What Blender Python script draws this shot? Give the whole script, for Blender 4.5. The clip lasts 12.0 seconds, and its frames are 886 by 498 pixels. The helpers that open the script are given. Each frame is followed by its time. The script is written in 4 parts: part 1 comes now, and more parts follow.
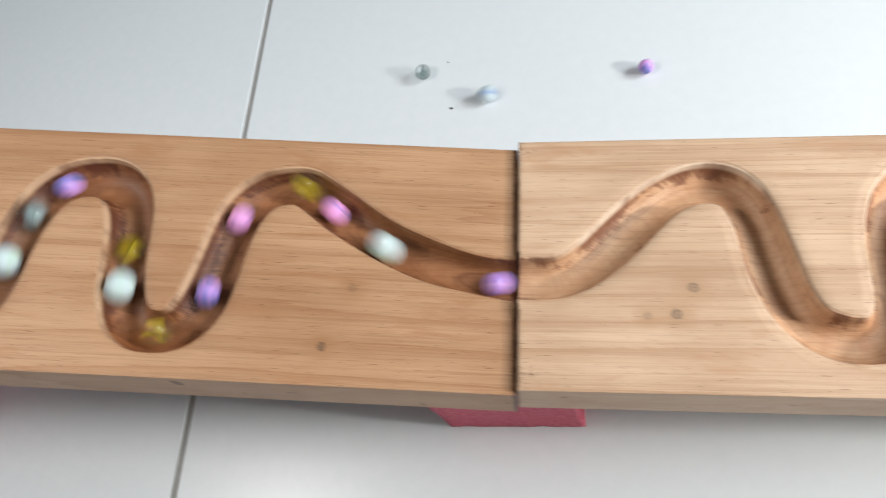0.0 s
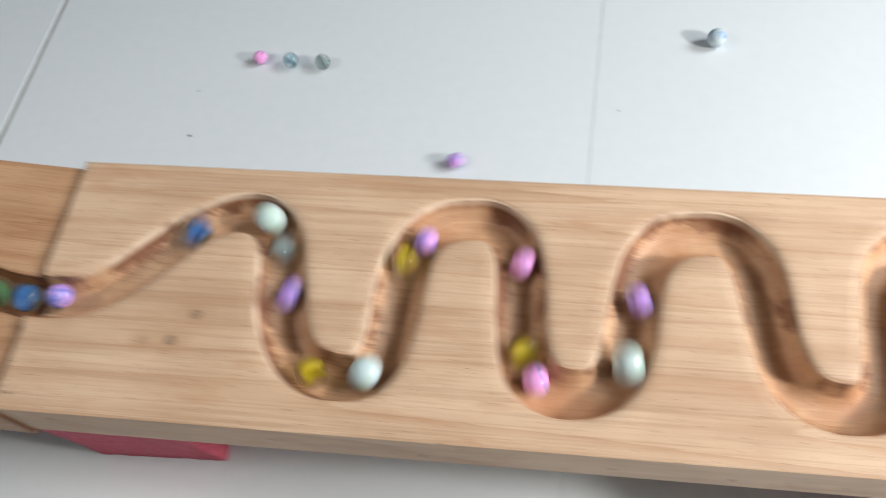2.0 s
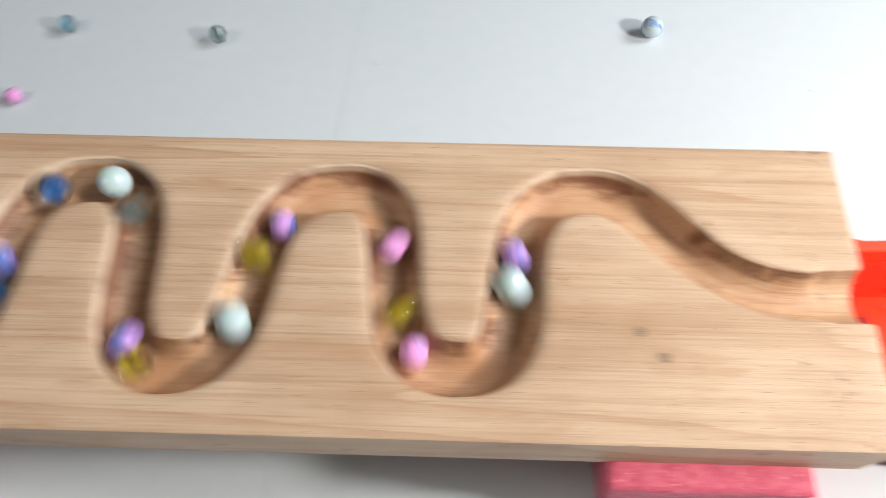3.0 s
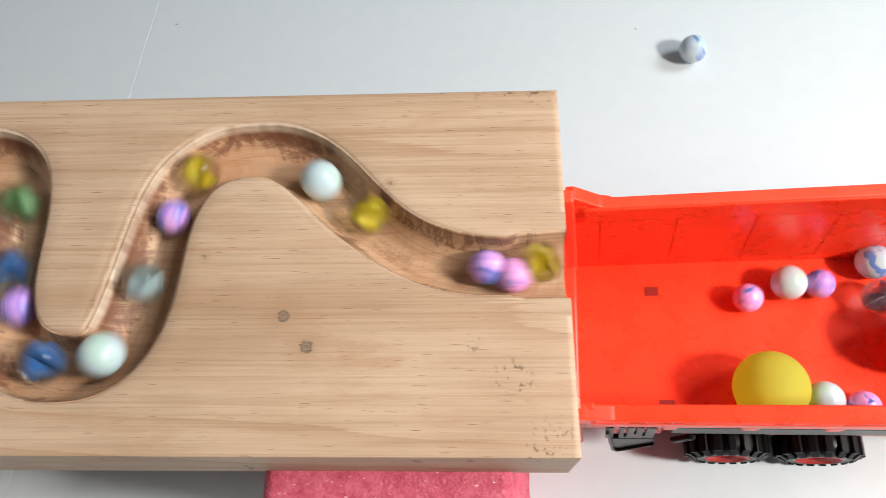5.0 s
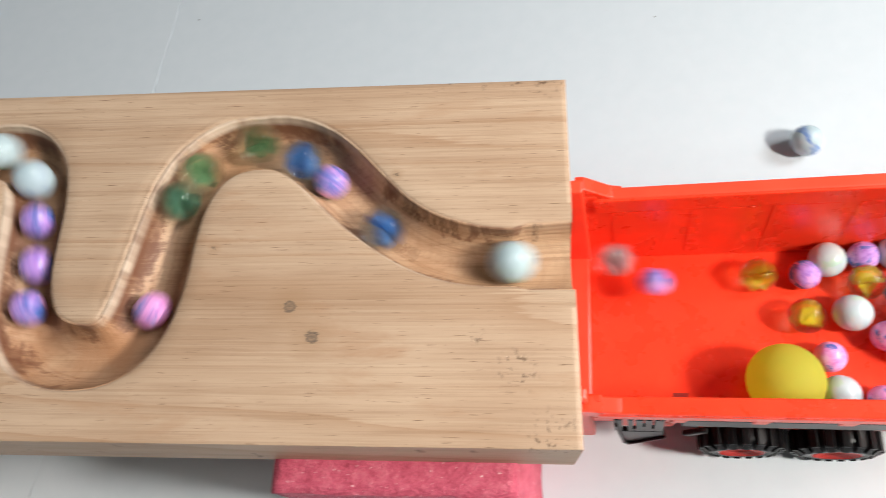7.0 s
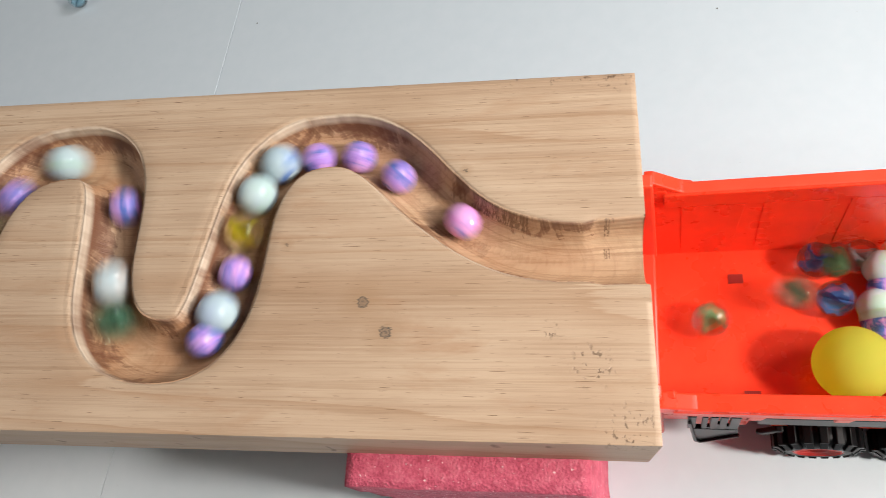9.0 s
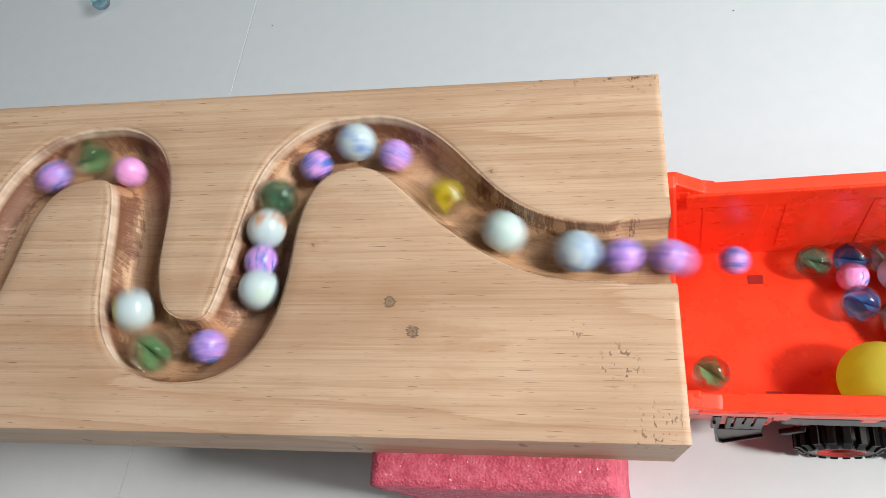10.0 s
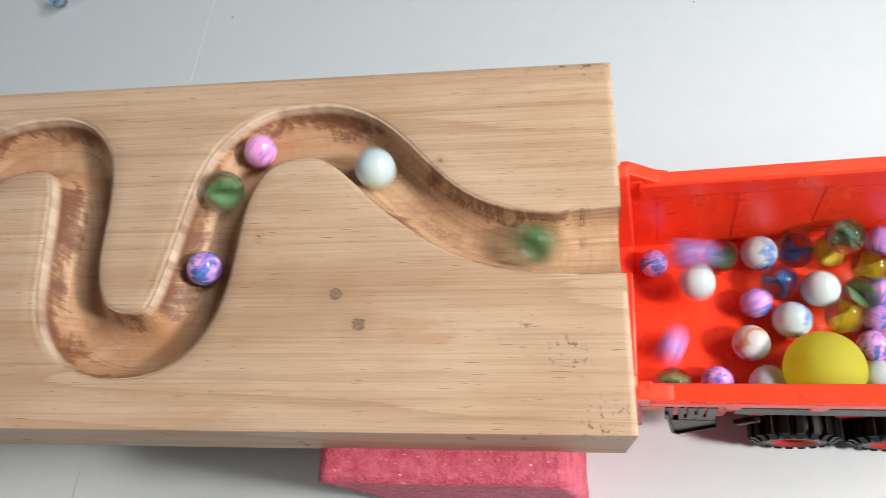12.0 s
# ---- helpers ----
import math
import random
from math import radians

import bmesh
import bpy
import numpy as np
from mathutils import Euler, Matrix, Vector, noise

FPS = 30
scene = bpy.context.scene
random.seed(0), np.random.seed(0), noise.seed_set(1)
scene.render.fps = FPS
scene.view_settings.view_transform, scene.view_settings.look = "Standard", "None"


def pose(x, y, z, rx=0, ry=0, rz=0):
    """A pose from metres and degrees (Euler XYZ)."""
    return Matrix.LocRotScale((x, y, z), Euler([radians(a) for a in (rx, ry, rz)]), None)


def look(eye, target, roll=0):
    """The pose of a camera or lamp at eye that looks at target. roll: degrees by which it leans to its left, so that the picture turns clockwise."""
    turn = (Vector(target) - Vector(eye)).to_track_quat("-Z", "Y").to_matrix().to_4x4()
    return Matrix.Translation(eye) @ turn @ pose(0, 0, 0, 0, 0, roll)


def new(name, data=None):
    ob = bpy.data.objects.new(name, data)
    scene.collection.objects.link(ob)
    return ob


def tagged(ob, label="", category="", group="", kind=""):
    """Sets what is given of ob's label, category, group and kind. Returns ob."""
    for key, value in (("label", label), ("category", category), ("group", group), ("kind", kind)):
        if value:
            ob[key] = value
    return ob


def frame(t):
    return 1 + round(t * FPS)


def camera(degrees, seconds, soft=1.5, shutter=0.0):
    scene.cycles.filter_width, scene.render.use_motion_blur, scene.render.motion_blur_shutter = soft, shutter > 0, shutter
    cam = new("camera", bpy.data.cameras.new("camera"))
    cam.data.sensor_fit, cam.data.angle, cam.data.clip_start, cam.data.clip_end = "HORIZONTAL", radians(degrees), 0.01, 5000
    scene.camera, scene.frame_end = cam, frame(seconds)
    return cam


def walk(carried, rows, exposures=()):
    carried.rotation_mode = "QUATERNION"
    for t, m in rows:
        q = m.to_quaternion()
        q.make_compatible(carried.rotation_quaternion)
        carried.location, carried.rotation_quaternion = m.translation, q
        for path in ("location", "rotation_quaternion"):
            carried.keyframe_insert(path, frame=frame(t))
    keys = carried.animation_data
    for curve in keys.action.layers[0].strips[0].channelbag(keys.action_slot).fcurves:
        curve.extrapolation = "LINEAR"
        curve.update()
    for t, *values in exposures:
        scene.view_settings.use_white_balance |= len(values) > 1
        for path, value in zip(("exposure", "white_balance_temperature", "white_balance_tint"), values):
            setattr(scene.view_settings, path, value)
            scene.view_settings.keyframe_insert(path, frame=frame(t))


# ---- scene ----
cam = camera(64.0, 12.0, 0.85, 1.2)
# the plane of the lower board: tilted down towards the toy truck, above a level floor
SLOPE = math.degrees(math.atan(0.145))
B = pose(0, 0, 0.11678, 0, SLOPE, 0)
PATH = [
    (0, (-0.556, -0.15, 0.338), (-0.805, 0.674, -1.467), -15.4),
    (0.5, (-0.523, -0.152, 0.332), (-0.736, 0.682, -1.474), -11.9),
    (1, (-0.457, -0.15, 0.326), (-0.624, 0.726, -1.465), -6.1),
    (1.5, (-0.383, -0.142, 0.325), (-0.553, 0.76, -1.452), -6.8),
    (2, (-0.327, -0.141, 0.313), (-0.509, 0.8, -1.442), -6.5),
    (2.5, (-0.257, -0.14, 0.293), (-0.363, 0.807, -1.465), -2.8),
    (3, (-0.178, -0.124, 0.282), (-0.207, 0.751, -1.516), -0.3),
    (3.5, (-0.118, -0.122, 0.258), (-0.213, 0.767, -1.531), -5.1),
    (3.7, (-0.099, -0.117, 0.252), (-0.199, 0.729, -1.557), -5.7),
    (5.3, (-0.028, -0.1, 0.229), (-0.123, 0.71, -1.597), -6.8),
    (5.5, (-0.027, -0.099, 0.231), (-0.117, 0.704, -1.599), -6.5),
    (6, (-0.022, -0.1, 0.229), (-0.136, 0.704, -1.598), -7.9),
    (6.5, (-0.021, -0.101, 0.227), (-0.137, 0.7, -1.602), -8.0),
    (7, (-0.022, -0.102, 0.229), (-0.211, 0.697, -1.594), -12.8),
    (7.5, (-0.025, -0.104, 0.228), (-0.276, 0.699, -1.586), -16.7),
    (7.7, (-0.027, -0.103, 0.23), (-0.288, 0.682, -1.591), -17.4),
    (9.3, (-0.036, -0.105, 0.23), (-0.342, 0.697, -1.576), -20.0),
    (9.5, (-0.039, -0.106, 0.231), (-0.339, 0.7, -1.575), -19.5),
    (10, (-0.041, -0.106, 0.232), (-0.35, 0.697, -1.573), -20.1),
    (10.5, (-0.042, -0.107, 0.232), (-0.345, 0.702, -1.572), -19.6),
    (11, (-0.04, -0.108, 0.234), (-0.346, 0.706, -1.567), -19.8),
    (11.5, (-0.036, -0.109, 0.23), (-0.325, 0.706, -1.574), -18.8),
    (12, (-0.03, -0.106, 0.225), (-0.287, 0.694, -1.59), -17.5),
]
walk(cam, [(t, B @ look(eye, target, roll)) for t, eye, target, roll in PATH],
     [(0.0, 0.84), (2.0, 0.46), (3.7, 0.08), (5.5, -0.12), (12.0, -0.16)])

# ---- light ----
world = bpy.data.worlds.new("room_light")
scene.world = world
world.use_nodes = True
world.node_tree.nodes["Background"].inputs[0].default_value = (0.86, 0.95, 1.0, 1)
world.node_tree.nodes["Background"].inputs[1].default_value = 0.075


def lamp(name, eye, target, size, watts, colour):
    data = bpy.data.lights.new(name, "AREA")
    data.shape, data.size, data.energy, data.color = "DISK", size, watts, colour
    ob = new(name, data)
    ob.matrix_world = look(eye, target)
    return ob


lamp("key_lamp", (0.52, -0.145, 0.46), (-0.2, 0.02, 0.1), 0.09, 6.5, (1.0, 0.96, 0.90))
lamp("second_lamp", (-1.25, -0.12, 1.0), (-0.5, 0, 0.1), 0.16, 3.3, (1.0, 0.97, 0.93))
# soft fill added high beyond the truck; no such source is known
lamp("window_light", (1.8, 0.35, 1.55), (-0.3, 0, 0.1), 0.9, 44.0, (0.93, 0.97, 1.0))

# ---- materials ----


class Nodes:
    """A few short calls to build node materials."""

    def __init__(self, name):
        self.mat = bpy.data.materials.new(name)
        self.mat.use_nodes = True
        self.t = self.mat.node_tree
        self.bsdf = self.t.nodes["Principled BSDF"]

    def node(self, kind, **sets):
        n = self.t.nodes.new(kind)
        for key, value in sets.items():
            n.inputs[key].default_value = value
        return n

    def link(self, a, b):
        self.t.links.new(a, b)

    def coords(self, scale=(1, 1, 1), shift=None):
        c = self.node("ShaderNodeTexCoord")
        m = self.node("ShaderNodeMapping")
        m.inputs["Scale"].default_value = scale
        self.link(c.outputs["Object"], m.inputs["Vector"])
        if shift is not None:
            self.link(shift, m.inputs["Location"])
        return m.outputs[0]

    def noise(self, vec, scale, detail=4.0, rough=0.55, distortion=0.0):
        n = self.node("ShaderNodeTexNoise", Scale=scale, Detail=detail, Roughness=rough, Distortion=distortion)
        self.link(vec, n.inputs["Vector"])
        return n.outputs["Fac"]

    def ramp(self, fac, stops):
        r = self.node("ShaderNodeValToRGB")
        e = r.color_ramp.elements
        while len(e) < len(stops):
            e.new(0.5)
        for el, (p, c) in zip(e, stops):
            el.position = p
            el.color = (*c, 1) if len(c) == 3 else c
        self.link(fac, r.inputs[0])
        return r.outputs[0]

    def mix(self, fac, a, b, mode="MIX"):
        m = self.t.nodes.new("ShaderNodeMix")
        m.data_type, m.blend_type = "RGBA", mode
        for socket, v in ((m.inputs[0], fac), (m.inputs[6], a), (m.inputs[7], b)):
            if hasattr(v, "is_output"):
                self.link(v, socket)
            elif isinstance(v, tuple):
                socket.default_value = (*v, 1)
            else:
                socket.default_value = v
        return m.outputs[2]

    def math(self, op, a, b=0.0):
        m = self.t.nodes.new("ShaderNodeMath")
        m.operation = op
        for socket, v in zip(m.inputs, (a, b)):
            if hasattr(v, "is_output"):
                self.link(v, socket)
            else:
                socket.default_value = v
        return m.outputs[0]

    def bump(self, height, strength, distance):
        b = self.node("ShaderNodeBump", Strength=strength, Distance=distance)
        self.link(height, b.inputs["Height"])
        self.link(b.outputs[0], self.bsdf.inputs["Normal"])

    def finish(self, colour, rough=0.5, **sets):
        for socket, v in ((self.bsdf.inputs["Base Color"], colour), (self.bsdf.inputs["Roughness"], rough)):
            if hasattr(v, "is_output"):
                self.link(v, socket)
            elif isinstance(v, tuple):
                socket.default_value = (*v, 1)
            else:
                socket.default_value = v
        for key, value in sets.items():
            self.bsdf.inputs[key.replace("_", " ")].default_value = value
        return self.mat


# torn spots in the channel: from and to along it, from and to off its middle (metres), strength
TORN = [(2.068, 2.096, 0.0090, 0.0117, 0.62), (2.1270, 2.1290, 0.0088, 0.0117, 0.7), (2.1268, 2.1290, 0.0022, 0.0056, 0.6), (2.066, 2.084, -0.0060, 0.0005, 0.28)]


def wood(name, knots, tint, cut_shade):
    """Planed softwood with the grain along x; bare router-cut wood below the top face."""
    n = Nodes(name)
    fine = n.noise(n.coords((9, 260, 60)), 3.0, 6, 0.62, 0.15)
    broad = n.noise(n.coords((1.3, 30, 8)), 2.2, 7, 0.62, 0.4)
    blotch = n.noise(n.coords((7, 14, 9)), 1.6, 3, 0.5)
    base = n.ramp(broad, [(0.28, (0.44, 0.285, 0.180)), (0.45, (0.535, 0.370, 0.250)), (0.58, (0.585, 0.415, 0.285)), (0.76, (0.50, 0.335, 0.215))])
    streak = n.ramp(fine, [(0.33, (0.70, 0.64, 0.58)), (0.48, (1, 1, 1)), (0.72, (1.04, 1.03, 1.0))])
    col = n.mix(0.30, base, streak, "MULTIPLY")
    col = n.mix(1.0, col, n.ramp(blotch, [(0.32, (0.86, 0.80, 0.75)), (0.62, (1.05, 1.04, 1.03))]), "MULTIPLY")
    # growth rings: a sharp dark edge that fades out on one side
    ring_field = n.noise(n.coords((0.5, 17, 3)), 1.0, 2.5, 0.45, 0.2)
    rings = n.math("FRACT", n.math("ADD", n.math("MULTIPLY", ring_field, 13.0), n.math("MULTIPLY", fine, 0.16)))
    col = n.mix(n.ramp(rings, [(0.0, (0.10, 0.10, 0.10)), (0.45, (0, 0, 0)), (0.74, (0.07, 0.07, 0.07)), (0.93, (0.36, 0.36, 0.36)), (0.985, (0.54, 0.54, 0.54)), (1.0, (0.12, 0.12, 0.12))]), col, (0.36, 0.19, 0.095))
    # thin growth lines and short dark pores along the grain
    line = n.noise(n.coords((3.5, 300, 40)), 1.0, 5, 0.6, 0.25)
    col = n.mix(n.ramp(line, [(0.56, (0, 0, 0)), (0.60, (0.24, 0.24, 0.24)), (0.66, (0.04, 0.04, 0.04))]), col, (0.27, 0.135, 0.06))
    hair = n.noise(n.coords((9, 1100, 60)), 1.0, 3, 0.6, 0.1)
    col = n.mix(n.ramp(hair, [(0.55, (0, 0, 0)), (0.62, (0.16, 0.16, 0.16))]), col, (0.24, 0.13, 0.065))
    col = n.mix(n.ramp(hair, [(0.36, (0.14, 0.14, 0.14)), (0.44, (0, 0, 0))]), col, (0.68, 0.52, 0.36))
    pore = n.noise(n.coords((110, 2000, 60)), 1.0, 2, 0.5)
    col = n.mix(n.ramp(pore, [(0.672, (0, 0, 0)), (0.72, (0.8, 0.8, 0.8))]), col, (0.17, 0.09, 0.045))
    # loose reddish smudges, stretched along the grain
    smudge = n.noise(n.coords((16, 70, 20)), 1.0, 5, 0.65, 0.5)
    col = n.mix(n.ramp(smudge, [(0.55, (0, 0, 0)), (0.70, (0.58, 0.58, 0.58))]), col, (0.42, 0.225, 0.12))
    # knots
    pos = n.t.nodes.new("ShaderNodeTexCoord").outputs["Object"]
    wob = n.t.nodes.new("ShaderNodeVectorMath")
    wob.operation = "ADD"
    jig = n.t.nodes.new("ShaderNodeTexNoise")
    jig.inputs["Scale"].default_value = 260
    sub = n.t.nodes.new("ShaderNodeVectorMath")
    sub.operation = "MULTIPLY_ADD"
    sub.inputs[1].default_value, sub.inputs[2].default_value = (0.003, 0.003, 0.003), (-0.0015, -0.0015, -0.0015)
    n.link(jig.outputs["Color"], sub.inputs[0])
    n.link(pos, wob.inputs[0])
    n.link(sub.outputs[0], wob.inputs[1])
    for kx, ky, size, dark in knots:
        d = n.t.nodes.new("ShaderNodeVectorMath")
        d.operation = "DISTANCE"
        n.link(wob.outputs[0], d.inputs[0])
        d.inputs[1].default_value = (kx, ky, 0.0 if kx > -0.564 else -0.004 - 0.117 * (kx + 0.565))
        near = n.math("DIVIDE", d.outputs["Value"], size)
        halo = n.ramp(n.math("MULTIPLY", near, 0.25), [(0.15, (0.4, 0.4, 0.4)), (0.75, (0, 0, 0))])
        col = n.mix(halo, col, (0.36, 0.20, 0.10))
        core = n.ramp(near, [(0.0, (dark, dark, dark)), (0.35, (dark * 0.35, dark * 0.35, dark * 0.35)), (0.55, (dark, dark, dark)), (0.72, (0, 0, 0))])
        col = n.mix(core, col, (0.115, 0.085, 0.065))
    # nicks of the worn corners
    nick = n.noise(n.coords((520, 330, 300)), 1.0, 3, 0.65)
    near_corner = None
    for cx, cy, size in ((-0.008, 0.0695, 0.010), (-0.020, 0.0698, 0.006), (-0.031, 0.0698, 0.005), (-0.046, 0.0698, 0.004), (-0.075, 0.0695, 0.003), (-0.008, -0.069, 0.014), (-0.020, -0.045, 0.009), (-0.034, -0.033, 0.004), (-0.560, 0.066, 0.010), (-0.560, -0.064, 0.010)):
        d = n.t.nodes.new("ShaderNodeVectorMath")
        d.operation = "DISTANCE"
        n.link(pos, d.inputs[0])
        d.inputs[1].default_value = (cx, cy, 0)
        m = n.ramp(n.math("DIVIDE", d.outputs["Value"], size), [(0.35, (1, 1, 1)), (1.0, (0, 0, 0))])
        near_corner = m if near_corner is None else n.math("MAXIMUM", near_corner, m)
    nicked = n.math("MULTIPLY", near_corner, n.ramp(nick, [(0.575, (0, 0, 0)), (0.63, (1, 1, 1))]))
    col = n.mix(n.math("MULTIPLY", nicked, 0.8), col, (0.12, 0.065, 0.035))
    # the routed channel: redder raw wood with ripples and scorch marks of the cutter
    att = n.t.nodes.new("ShaderNodeAttribute")
    att.attribute_name = "cut"
    cut = att.outputs["Fac"]
    run = n.t.nodes.new("ShaderNodeAttribute")
    run.attribute_name = "along"

    def along(scale):
        m = n.node("ShaderNodeMapping")
        m.inputs["Scale"].default_value = scale
        n.link(run.outputs["Vector"], m.inputs["Vector"])
        return m.outputs[0]

    across = n.node("ShaderNodeSeparateXYZ")
    n.link(run.outputs["Vector"], across.inputs[0])
    way, side, bend = across.outputs
    off = n.math("ABSOLUTE", side)
    # the cutter leaves bowed ridges, the further apart the faster it went
    bowed = n.math("ADD", way, n.math("MULTIPLY", n.math("MULTIPLY", side, side), 55.0))
    bow = n.node("ShaderNodeCombineXYZ")
    n.link(n.math("MULTIPLY", bowed, 300.0), bow.inputs[0])
    n.link(n.math("MULTIPLY", side, 26.0), bow.inputs[1])
    arcs = n.noise(bow.outputs[0], 1.0, 3, 0.6, 0.5)
    raw = n.ramp(n.noise(n.coords((38, 46, 30)), 1.6, 4, 0.6), [(0.3, (0.50, 0.300, 0.178)), (0.65, (0.62, 0.415, 0.262))])
    raw = n.mix(0.7, raw, streak, "MULTIPLY")
    # year rings lie in layers, so the cut shows them as contours along its walls
    ring = n.noise(n.coords((2.5, 22, 620)), 1.0, 5, 0.6, 0.3)
    raw = n.mix(n.ramp(ring, [(0.50, (0, 0, 0)), (0.56, (0.42, 0.42, 0.42)), (0.61, (0.06, 0.06, 0.06))]), raw, (0.29, 0.140, 0.068))
    raw = n.mix(n.ramp(ring, [(0.36, (0.40, 0.40, 0.40)), (0.44, (0, 0, 0))]), raw, (0.66, 0.47, 0.31))
    raw = n.mix(n.ramp(arcs, [(0.53, (0, 0, 0)), (0.61, (0.16, 0.16, 0.16)), (0.68, (0.02, 0.02, 0.02))]), raw, (0.26, 0.12, 0.06))
    # redder tone on the cut, stronger in the bends
    bend_red = n.math("MULTIPLY", n.math("ABSOLUTE", bend), n.ramp(n.noise(along((45, 60, 1)), 1.0, 4, 0.6), [(0.38, (0.1, 0.1, 0.1)), (0.62, (0.75, 0.75, 0.75))]))
    raw = n.mix(bend_red, raw, (0.44, 0.215, 0.105))
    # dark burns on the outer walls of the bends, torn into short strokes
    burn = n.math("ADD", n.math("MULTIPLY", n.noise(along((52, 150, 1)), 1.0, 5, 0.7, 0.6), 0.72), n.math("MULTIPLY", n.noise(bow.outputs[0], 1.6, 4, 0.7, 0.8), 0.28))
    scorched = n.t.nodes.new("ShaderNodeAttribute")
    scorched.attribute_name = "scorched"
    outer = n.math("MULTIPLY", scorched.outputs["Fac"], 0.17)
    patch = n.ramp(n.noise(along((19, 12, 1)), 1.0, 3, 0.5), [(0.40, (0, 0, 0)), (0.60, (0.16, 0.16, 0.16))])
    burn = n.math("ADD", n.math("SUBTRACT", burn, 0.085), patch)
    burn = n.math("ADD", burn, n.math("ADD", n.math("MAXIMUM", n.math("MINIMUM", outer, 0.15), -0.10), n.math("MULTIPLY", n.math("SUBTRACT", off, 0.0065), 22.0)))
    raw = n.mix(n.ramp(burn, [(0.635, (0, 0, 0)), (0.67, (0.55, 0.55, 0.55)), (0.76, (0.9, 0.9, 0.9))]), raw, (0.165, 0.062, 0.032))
    # torn fibres along the upper lip near the outlet, and two nicks at the outlet
    torn = n.noise(along((1500, 800, 1)), 1.0, 3, 0.7)
    for s0, s1, e0, e1, much in TORN:
        inside = n.math("MULTIPLY", n.math("MULTIPLY", n.math("GREATER_THAN", way, s0), n.math("LESS_THAN", way, s1)),
                        n.math("MULTIPLY", n.math("GREATER_THAN", side, e0), n.math("LESS_THAN", side, e1)))
        raw = n.mix(n.math("MULTIPLY", inside, n.ramp(torn, [(0.44, (0, 0, 0)), (0.53, (much, much, much))])), raw, (0.115, 0.055, 0.028))
    # darkens and reddens the cut, standing in for shade inside the channel
    raw = n.mix(1.0, raw, cut_shade, "MULTIPLY")
    # pale band on the lip, painting the lit edge of lamp-facing walls
    lip = n.ramp(n.math("MULTIPLY", off, 80.0), [(0.845, (0, 0, 0)), (0.885, (1, 1, 1))])
    lip_uneven = n.ramp(n.noise(along((70, 50, 1)), 1.0, 4, 0.6), [(0.36, (0.30, 0.30, 0.30)), (0.56, (0.85, 0.85, 0.85))])
    lit_wall = n.math("MINIMUM", n.math("MAXIMUM", n.math("ADD", n.math("MULTIPLY", scorched.outputs["Fac"], 1.3), 0.12), 0.0), 1.0)
    raw = n.mix(n.math("MULTIPLY", n.math("MULTIPLY", lip, lit_wall), lip_uneven), raw, (0.74, 0.57, 0.42))
    # both board ends turn dark brown unevenly towards the seam
    place = n.node("ShaderNodeSeparateXYZ")
    n.link(wob.outputs[0], place.inputs[0])
    seam_off = n.math("ABSOLUTE", n.math("ADD", place.outputs[0], 0.564))
    seam_brown = n.math("ADD", n.math("MULTIPLY", seam_off, 260.0), n.math("MULTIPLY", n.noise(n.coords((60, 110, 60)), 1.0, 4, 0.65), 0.9))
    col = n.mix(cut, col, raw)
    col = n.mix(n.ramp(seam_brown, [(0.62, (0.9, 0.9, 0.9)), (0.95, (0, 0, 0))]), col, (0.13, 0.062, 0.034))
    col = n.mix(1.0, col, tint, "MULTIPLY")
    height = n.math("ADD", n.math("MULTIPLY", fine, 0.6), n.math("MULTIPLY", pore, -0.45))
    height = n.math("SUBTRACT", height, n.math("MULTIPLY", nicked, 0.9))
    n.bump(n.math("ADD", height, n.math("MULTIPLY", n.math("MULTIPLY", arcs, cut), 0.3)), 0.40, 0.0009)
    return n.finish(col, n.math("ADD", n.math("MULTIPLY", fine, 0.2), 0.42), Specular_IOR_Level=0.35)


def tile_mat():
    n = Nodes("white_floor_tile")
    big = n.noise(n.coords(), 2.2, 3)
    small = n.noise(n.coords(), 90, 4)
    col = n.mix(0.5, n.ramp(big, [(0.3, (0.62, 0.675, 0.71)), (0.7, (0.665, 0.715, 0.745))]), n.ramp(small, [(0.3, (0.63, 0.68, 0.71)), (0.7, (0.68, 0.72, 0.75))]))
    speck = n.noise(n.coords(), 420, 1)
    col = n.mix(n.ramp(speck, [(0.80, (0, 0, 0)), (0.83, (0.35, 0.35, 0.35))]), col, (0.45, 0.43, 0.40))
    n.bump(n.noise(n.coords(), 25, 2), 0.03, 0.002)
    return n.finish(col, 0.32, Specular_IOR_Level=0.4)


def foam_mat():
    n = Nodes("pink_foam")
    v = n.node("ShaderNodeTexVoronoi", Scale=900.0)
    n.link(n.coords(), v.inputs["Vector"])
    cell = n.noise(n.coords(), 260, 5, 0.7)
    col = n.ramp(cell, [(0.3, (0.42, 0.05, 0.09)), (0.5, (0.57, 0.09, 0.145)), (0.7, (0.66, 0.16, 0.215))])
    glint = n.noise(n.coords(), 700, 2, 0.5)
    col = n.mix(n.ramp(glint, [(0.68, (0, 0, 0)), (0.74, (1, 1, 1))]), col, (0.86, 0.55, 0.55))
    n.bump(n.math("ADD", v.outputs["Distance"], n.math("MULTIPLY", cell, 2.0)), 0.5, 0.0007)
    return n.finish(col, n.ramp(glint, [(0.60, (0.75, 0.75, 0.75)), (0.72, (0.25, 0.25, 0.25))]))


